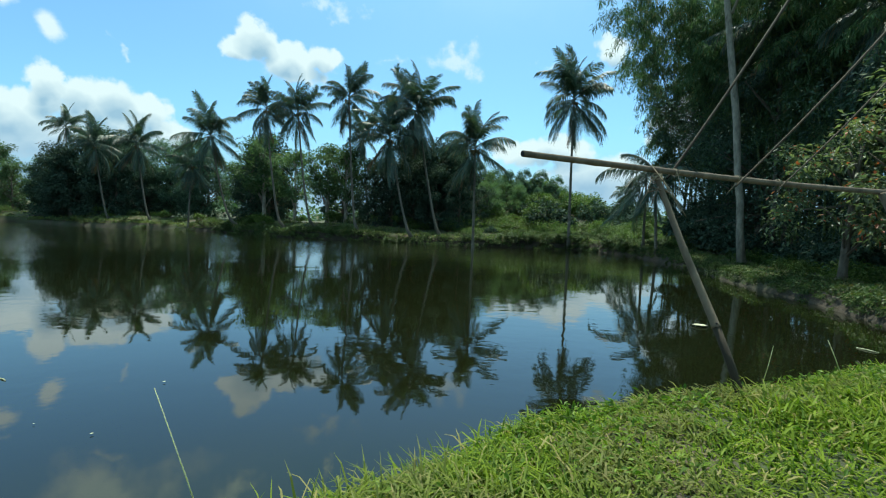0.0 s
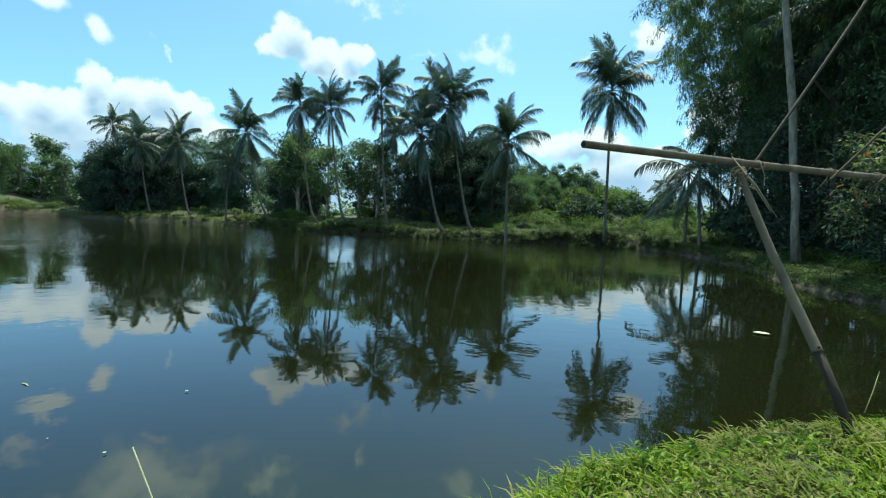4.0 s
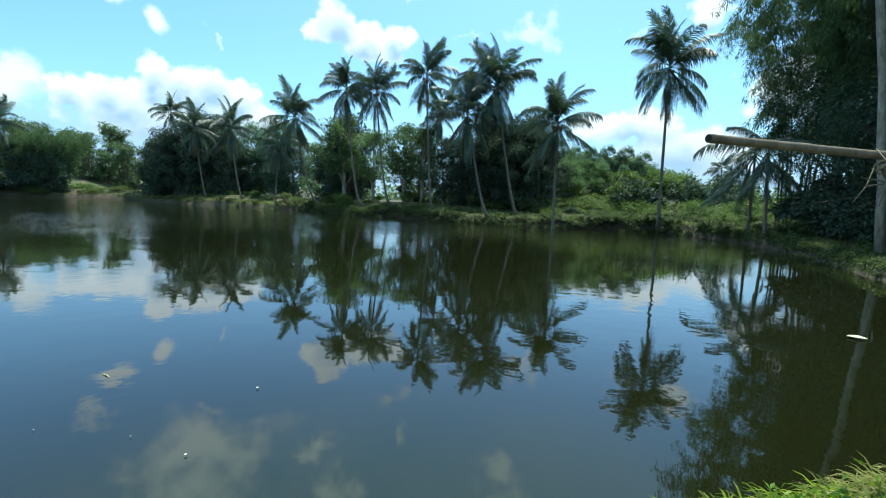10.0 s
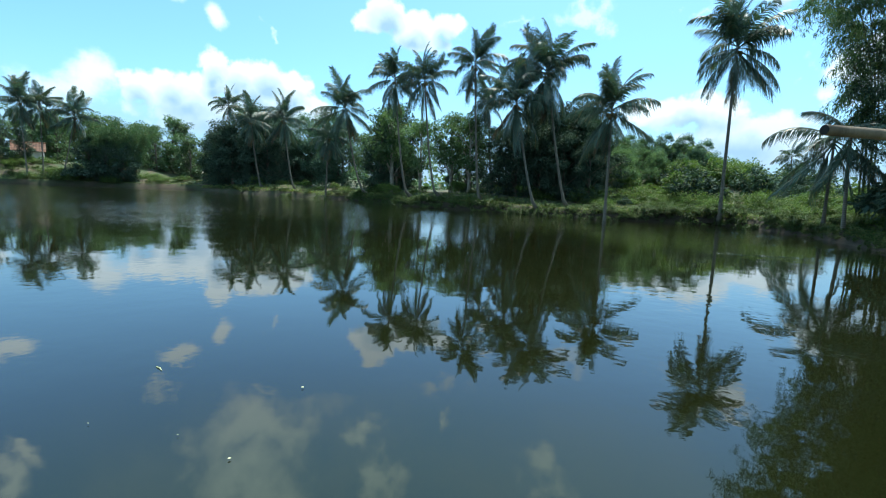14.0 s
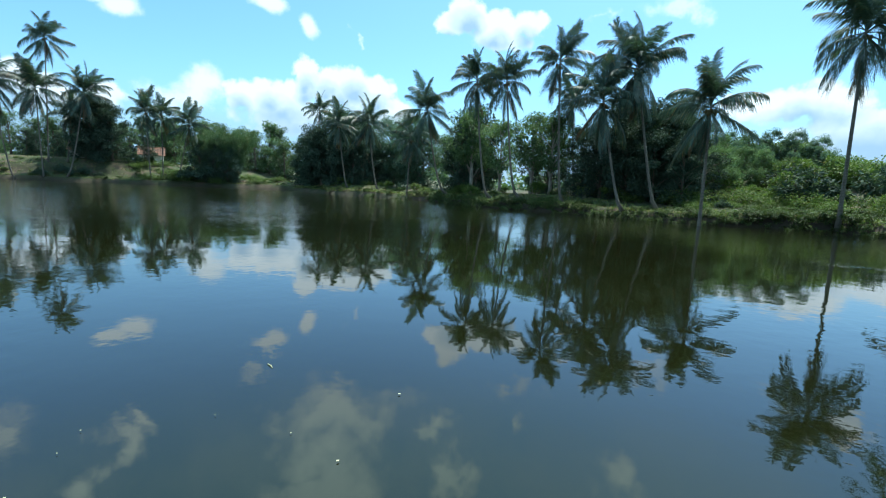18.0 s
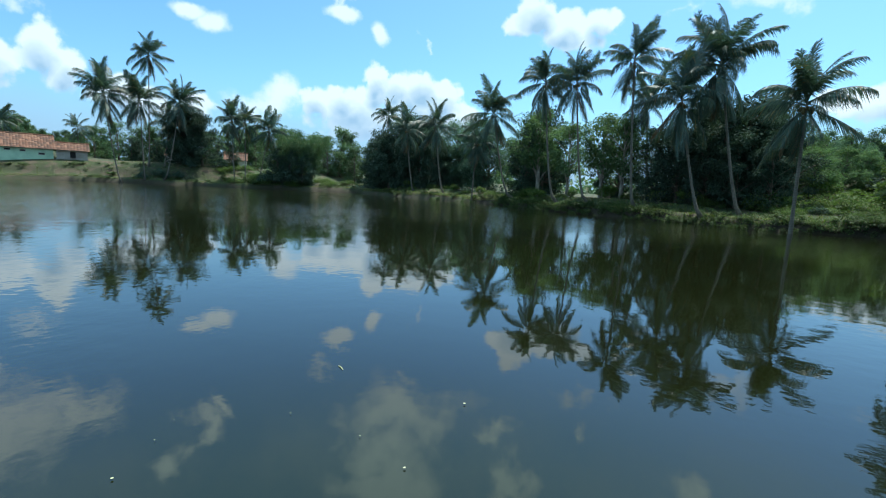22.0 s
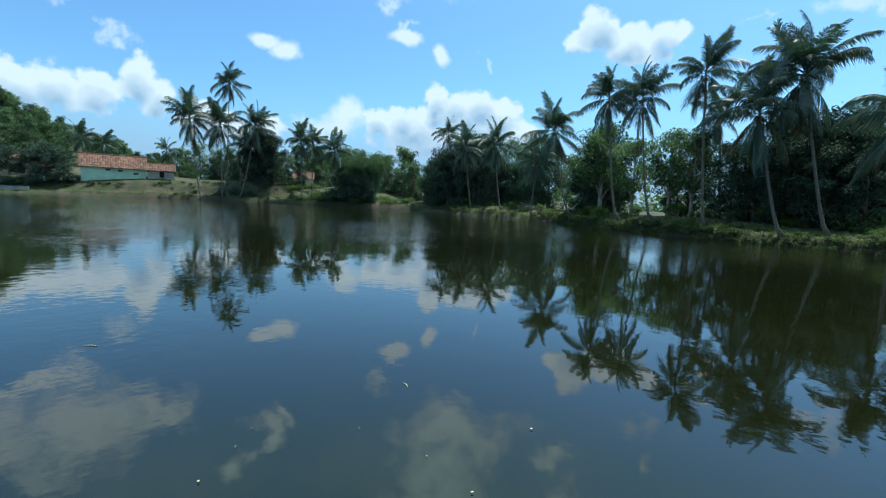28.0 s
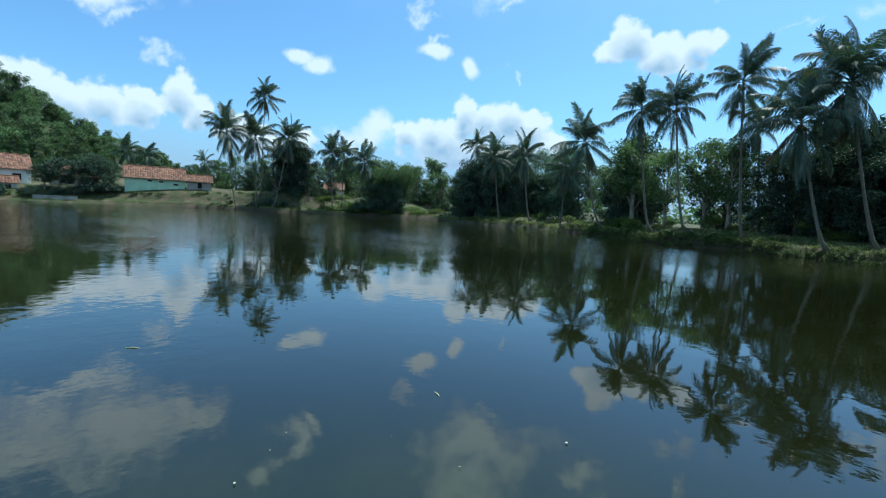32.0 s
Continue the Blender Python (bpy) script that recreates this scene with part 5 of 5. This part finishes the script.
_post = [o for o in bpy.data.objects if o.name.startswith("bamboo_post")][0]
splinters(_post, (1.8, 3.95, 2.08), 5, 4)
for a, b, c in (((1.74, 3.99, 2.235), (1.83, 3.9, 2.06), (1.9, 3.76, 1.84)), ((1.77, 3.99, 2.2), (1.85, 3.86, 2.02), (1.93, 3.74, 1.8))):
    _v, _f = tube([a, b, c], [0.004, 0.005, 0.003], 5)
    mesh_ob("split_strip", _v, _f, ROPE, _post, True, "pale split bamboo strip bound along the post")
bamboo_pole("bamboo_stay", (2.0, 4.24, 2.16), (3.75, 5.2, 4.4), 0.0115, "dim slanting bamboo stay rising behind the pole", 7, True, MOSSY_CULM)
bamboo_pole("bamboo_stay", (2.78, 4.5, 2.14), (4.45, 4.85, 3.83), 0.0095, "slanting bamboo stay tied across the pole", 8, True, GREY_CULM)
bamboo_pole("bamboo_stay", (3.4, 4.86, 2.12), (5.0, 5.3, 3.58), 0.0072, "thin slanting bamboo stay tied across the pole", 8, True, GREY_CULM)
bamboo_pole("bamboo_post", (5.6, 6.02, 2.28), (6.0, 5.1, 0.2), 0.05, "thick leaning bamboo post standing in the bank", 5, False)


def lashing(centre, axis, r, turns, label, ends=1):
    """A cord wound round a joint, with loose ends."""
    rr = random.Random(int(centre[0] * 1000))
    root = new("lashing")
    root.location = centre
    u = Vector(axis).normalized()
    w = u.orthogonal().normalized()
    q = u.cross(w)
    pts = [tuple((w * math.cos(t) + q * math.sin(t)) * r * (1 + 0.06 * math.sin(3 * t)) + u * (0.05 * (t / (2 * math.pi * turns) - 0.5) + 0.012 * math.sin(1.7 * t))) for t in np.linspace(0, 2 * math.pi * turns, 14 * turns)]
    v, f = tube(pts, [0.0045] * len(pts), 5)
    mesh_ob("cord", v, f, ROPE, root, True)
    for k in range(ends):
        d = Vector((rr.uniform(-0.5, 0.5), rr.uniform(-0.2, 0.2), -1)).normalized() * rr.uniform(0.1, 0.24)
        p0 = Vector(pts[3 + 5 * k])
        v, f = tube([tuple(p0), tuple(p0 + d * 0.5 + Vector((0.02, 0, 0))), tuple(p0 + d)], [0.0035, 0.0035, 0.0025], 5)
        mesh_ob("loose_end", v, f, ROPE, root, True)
    return tagged(root, label, "lashing", "cord lashings of the lift net")


lashing((1.79, 3.985, 2.13), (0.3, -0.5, -1), 0.042, 5, "frayed cord lashing tying pole and post", 2)
lashing((2.02, 4.15, 2.2), (1, 0.54, 0.02), 0.032, 2, "cord wound round the bamboo pole")
lashing((2.85, 4.6, 2.22), (1, 0.54, 0.02), 0.032, 2, "cord wound round the bamboo pole")
lashing((3.5, 4.95, 2.24), (1, 0.54, 0.02), 0.032, 2, "cord wound round the bamboo pole")

# ---------------------------------------------------------------- things on the water


def floating_leaf(x, y, ln, turn, label):
    bm = bmesh.new()
    bmesh.ops.create_grid(bm, x_segments=8, y_segments=4, size=0.5)
    for v in bm.verts:
        u = v.co.x * 2
        v.co.y *= 0.75 * max(0.02, (1 - u * u)) ** 0.7
        v.co.x *= 1.0
        v.co.z = 0.28 * abs(v.co.y) + 0.06 * u * u
    bmesh.ops.solidify(bm, geom=bm.faces[:], thickness=0.012)
    for v in bm.verts:
        v.co *= ln
    me = bpy.data.meshes.new("floating_leaf")
    bm.to_mesh(me)
    bm.free()
    me.materials.append(PALE_LEAF)
    ob = new("floating_leaf", me)
    ob.matrix_basis = pose(x, y, 0.012, 0, 0, turn)
    return tagged(ob, label, "leaf", "leaves floating on the pond")


floating_leaf(4.75, 8.45, 0.24, -25, "pale yellow-green leaf floating on dark water")


def twig(x, y, ln, turn):
    v, f = tube([(-ln / 2, 0, 0.004), (0, ln * 0.05, 0.008), (ln / 2, 0, 0.004)], [0.006, 0.008, 0.004], 5)
    ob = mesh_ob("twig", v, f, PALE_LEAF)
    ob.matrix_basis = pose(x, y, 0, 0, 0, turn)
    return tagged(ob, "thin pale twig floating on the water", "twig", "twigs floating on the pond")


# ---------------------------------------------------------------- grass of the near bank


def near_grass():
    r = np.random.default_rng(55)
    n = 420000
    x, y = r.uniform(-2.6, 9.5, n), r.uniform(-1.2, 6.4, n)
    s = pond_distance(x, y)
    clump = 0.5 + 0.5 * waves(x * 3.1, y * 3.1) + 0.35 * waves(x * 9 + 2, y * 9)
    dist = np.hypot(x + 0.3, y - 0.4)
    keep = (s > -0.03) & (s < 3.4) & (r.random(n) < np.clip(0.35 + 0.5 * clump, 0.1, 1)) & (r.random(n) < np.clip(3.4 / np.maximum(dist, 0.5), 0.25, 1)) & (r.random(n) < np.minimum(np.minimum(x + 2.6, 9.5 - x), y + 1.2) / 1.1)
    x, y, s, clump, dist = x[keep], y[keep], s[keep], clump[keep], dist[keep]
    n = len(x)
    z = height(x, y)
    z = np.maximum(z, 0.0) - 0.01
    edge = np.exp(-((s - 0.15) / 0.2) ** 2)
    tuft = step(0.15, 0.75, waves(x * 2.1 + 3 + np.sin(y * 3), y * 2.6 + 1) + 0.25 * r.normal(size=n))
    ln = (0.05 + 0.1 * r.random(n) ** 1.6 + 0.035 * np.clip(clump, 0, 1)) * (0.8 + 0.7 * tuft) * (1 + 0.45 * edge) * (1 + 1.5 * np.exp(-((x - 2.08) ** 2 + (y - 3.12) ** 2) / 0.05))
    a = r.uniform(0, 6.283, n) * 0.55 + 2.2 * waves(x * 1.3, y * 1.7) + r.normal(size=n) * 0.7
    tilt = 0.3 + 0.9 * r.random(n) - 0.2 * tuft
    bend = 0.5 + 1.1 * r.random(n)
    side = np.stack([-np.sin(a), np.cos(a), np.zeros(n)], 1)
    w = (0.0014 + 0.0034 * r.random(n) ** 1.5 + 0.0006 * np.minimum(dist, 5))[:, None]
    p = np.stack([x, y, z], 1)
    pts = [p]
    for q in (0.38, 0.36, 0.34):
        d = np.stack([np.cos(a) * np.sin(tilt), np.sin(a) * np.sin(tilt), np.cos(tilt)], 1)
        pts.append(pts[-1] + d * (ln * q)[:, None])
        tilt = np.minimum(tilt + bend * 0.75, 2.3)
    v = np.stack([p - side * w, p + side * w, pts[1] + side * w * 1.1, pts[1] - side * w * 1.1, pts[2] + side * w * 0.8, pts[2] - side * w * 0.8, pts[3]], 1).reshape(-1, 3)
    i = np.arange(n) * 7
    quads = np.stack([i, i + 1, i + 2, i + 3], 1).tolist() + np.stack([i + 3, i + 2, i + 4, i + 5], 1).tolist()
    tris = np.stack([i + 5, i + 4, i + 6], 1).tolist()
    g = mesh_ob("grass", v.tolist(), quads + tris, GRASS_LEAF)
    tagged(g, "bright green tangled grass on the near bank", "grass", kind="stuff")
    # small round-leaved herbs among the grass
    k = 9000
    x, y = r.uniform(-2.4, 9.0, k), r.uniform(-0.8, 6.2, k)
    s = pond_distance(x, y)
    ok = (s > 0.25) & (s < 3.2) & (waves(x * 2.3 + 1, y * 2.3) + 0.5 * r.normal(size=k) > 0.1)
    x, y = x[ok], y[ok]
    z = height(x, y)
    c = np.stack([x, y, z + 0.05], 1)
    v, f = leaf_cloud(r, c, np.full(len(c), 0.085), 9, 0.05, 0.016, 0.0, 0.5)
    h = mesh_ob("herbs", v, f, HERB_LEAF)
    tagged(h, "small leafy weeds among the bank grass", "weeds", kind="stuff")


near_grass()


def outer_grass():
    """Coarser grass that carries the bank on behind the near turf."""
    r = np.random.default_rng(56)
    n = 42000
    x, y = r.uniform(-9, 17, n), r.uniform(-13, 6.6, n)
    inside = np.minimum(np.minimum(x + 2.6, 9.5 - x), y + 1.2)
    ok = (pond_distance(x, y) > 0.05) & (inside < 1.0) & (waves(x * 1.1, y * 1.3) + 0.5 * r.normal(size=n) > -0.8)
    x, y = x[ok], y[ok]
    n = len(x)
    a, ln = r.uniform(0, 6.283, n), 0.1 + 0.16 * r.random(n)
    p = np.stack([x, y, np.maximum(height(x, y), 0) - 0.01], 1)
    way = np.stack([np.cos(a) * 0.5, np.sin(a) * 0.5, np.ones(n)], 1)
    side = np.stack([-np.sin(a), np.cos(a), np.zeros(n)], 1) * 0.008
    m = p + way * ln[:, None] * 0.5
    t = m + way * np.array([2.0, 2.0, 0.5]) * ln[:, None] * 0.5
    v = np.stack([p - side, p + side, m + side, m - side, t], 1).reshape(-1, 3)
    i = np.arange(n) * 5
    g = mesh_ob("outer_grass", v.tolist(), np.stack([i, i + 1, i + 2, i + 3], 1).tolist() + np.stack([i + 3, i + 2, i + 4], 1).tolist(), GRASS_LEAF)
    tagged(g, "coarse green grass further back on the near bank", "grass", kind="stuff")


outer_grass()


def bank_grass(name, line, wide, count, blade, broad, seed, label, lo=-0.15):
    """A strip of rough grass along a bank; line lies on the water's edge, wide runs inland."""
    r = np.random.default_rng(seed)
    a, b = np.array(line[:-1], float), np.array(line[1:], float)
    seg = np.linalg.norm(b - a, axis=1)
    k = r.choice(len(seg), count, p=seg / seg.sum())
    p = a[k] + (b[k] - a[k]) * r.random(count)[:, None]
    d = (b - a)[k] / seg[k][:, None]
    inland = np.stack([-d[:, 1], d[:, 0]], 1)
    p = p + inland * (lo + (wide - lo) * r.random(count) ** 1.6)[:, None] * INLAND[name]
    sd = pond_distance(p[:, 0], p[:, 1])
    tuft = waves(p[:, 0] * 1.9 + 2 * np.sin(p[:, 1]), p[:, 1] * 2.3) + 0.6 * r.normal(size=count)
    p, tuft = p[(sd > -0.5) & (tuft > -0.9)], tuft[(sd > -0.5) & (tuft > -0.9)]
    z = height(p[:, 0], p[:, 1])
    p, tuft, z = p[z > -0.05], tuft[z > -0.05], z[z > -0.05]
    n = len(p)
    ang, tilt = r.uniform(0, 6.283, n), 0.25 + 0.7 * r.random(n)
    w = np.stack([np.cos(ang) * tilt, np.sin(ang) * tilt, np.ones(n)], 1)
    w /= np.linalg.norm(w, axis=1)[:, None]
    side = np.stack([-np.sin(ang), np.cos(ang), np.zeros(n)], 1) * broad * (0.6 + 0.8 * r.random(n))[:, None]
    L = (blade * (0.5 + 0.5 * r.random(n) + 0.3 * np.clip(tuft, 0, 2)))[:, None]
    q = np.column_stack([p, z - 0.02])
    m = q + w * L * 0.55
    t = m + w * np.array([1.6, 1.6, 0.3]) * L * 0.5
    v = np.stack([q - side, q + side, m + side * 0.8, m - side * 0.8, t], 1).reshape(-1, 3)
    i = np.arange(n) * 5
    g = mesh_ob(name, v.tolist(), np.stack([i, i + 1, i + 2, i + 3], 1).tolist() + np.stack([i + 3, i + 2, i + 4], 1).tolist(), BANK_LEAF)
    return tagged(g, label, "grass", kind="stuff")


# the side of each line on which the land lies
INLAND = {"grove_bank_grass": -1, "far_bank_grass": -1, "shore_grass": -1}
bank_grass("grove_bank_grass", [p for p in POND if p[0] > 8 and 6 < p[1] < 39], 2.4, 26000, 0.16, 0.011, 81, "rough lit grass on the low bank below the grove", 0.2)
bank_grass("far_bank_grass", [p for p in POND if -70 < p[0] < 13.5 and p[1] > 38], 4.0, 26000, 0.24, 0.03, 82, "rough grass and weeds on the far bank under the palms", 0.3)
bank_grass("shore_grass", [p for p in POND if p[0] < -65 and p[1] > -10], 9.0, 12000, 0.26, 0.05, 83, "rough grass on the shore below the houses", 0.5)


def stalk(x, y, ln, lean, turn):
    """A long thin grass stalk with a sparse seed head."""
    root = new("grass_stalk")
    root.matrix_basis = pose(x, y, max(0, ground_at(x, y)) - 0.02, 0, 0, turn)
    pts = [(lean * t * t, 0, ln * t) for t in np.linspace(0, 1, 8)]
    v, f = tube(pts, [0.0035 * (1 - 0.7 * t) for t in np.linspace(0, 1, 8)], 4)
    mesh_ob("stem", v, f, STRAW, root)
    rr = np.random.default_rng(int(ln * 1000))
    v, f = leaf_cloud(rr, [pts[-1], pts[-2]], [0.012, 0.012], 8, 0.018, 0.003)
    mesh_ob("seed_head", v, f, STRAW, root)
    return tagged(root, "long dry grass stalk with a seed head", "grass stalk", "dry stalks on the near bank")


for x, y, ln, lean, turn in ((-0.87, 1.83, 0.16, -0.05, 10), (-0.85, 1.85, 0.2, -0.02, 60), (-0.8, 1.86, 0.17, 0.03, 20), (-0.78, 1.88, 0.19, 0.01, 0)):
    stalk(x, y, ln, lean, turn)


def stick(a, b):
    """A thin pale stalk that leans out over the water."""
    v, f = tube([a, tuple((Vector(a) + Vector(b)) / 2 + Vector((0.004, 0, 0))), b], [0.0032, 0.0028, 0.0018], 6)
    ob = mesh_ob("stick", v, f, STRAW, None, True)
    return tagged(ob, "thin bleached stalk leaning out from the bank", "stick")


stick((-0.84, 1.82, 0.28), (-1.02, 1.71, 1.03))
stick((2.85, 4.05, 0.4), (2.86, 3.97, 0.74))
stick((3.52, 4.02, 0.45), (3.43, 4.1, 0.78))


def stone(x, y, size):
    bm = bmesh.new()
    bmesh.ops.create_icosphere(bm, subdivisions=2, radius=0.5)
    rr = random.Random(4)
    for v in bm.verts:
        v.co = Vector((v.co.x * 1.3, v.co.y, v.co.z * 0.8)) * size * rr.uniform(0.86, 1.1)
    me = bpy.data.meshes.new("stone")
    bm.to_mesh(me)
    bm.free()
    me.materials.append(CONCRETE)
    ob = new("stone", me)
    ob.location = (x, y, ground_at(x, y) + size * 0.22)
    return tagged(ob, "pale rough stone lying in the bank grass", "stone")


stone(2.8, 3.98, 0.13)
v, f = tube([(6.5, 7.2, 0.006), (6.53, 7.05, 0.012), (6.57, 6.9, 0.008)], [0.006, 0.009, 0.006], 6)
tagged(mesh_ob("floating_branch", v, f, PALE_LEAF, None, True), "pale dead branch floating by the bank", "branch")
twig(-4.26, 4.52, 0.13, -25)
twig(-8.0, 2.52, 0.2, 40)
for x, y, s in ((-2.57, 3.45, 0.024), (-3.12, 3.58, 0.014), (-2.72, 4.6, 0.028), (-4.08, 2.2, 0.024), (-3.86, 3.5, 0.014), (-4.53, 2.85, 0.013), (-4.34, 2.6, 0.012)):
    floating_leaf(x, y, s, x * 50, "tiny pale leaf fragment floating on the water")
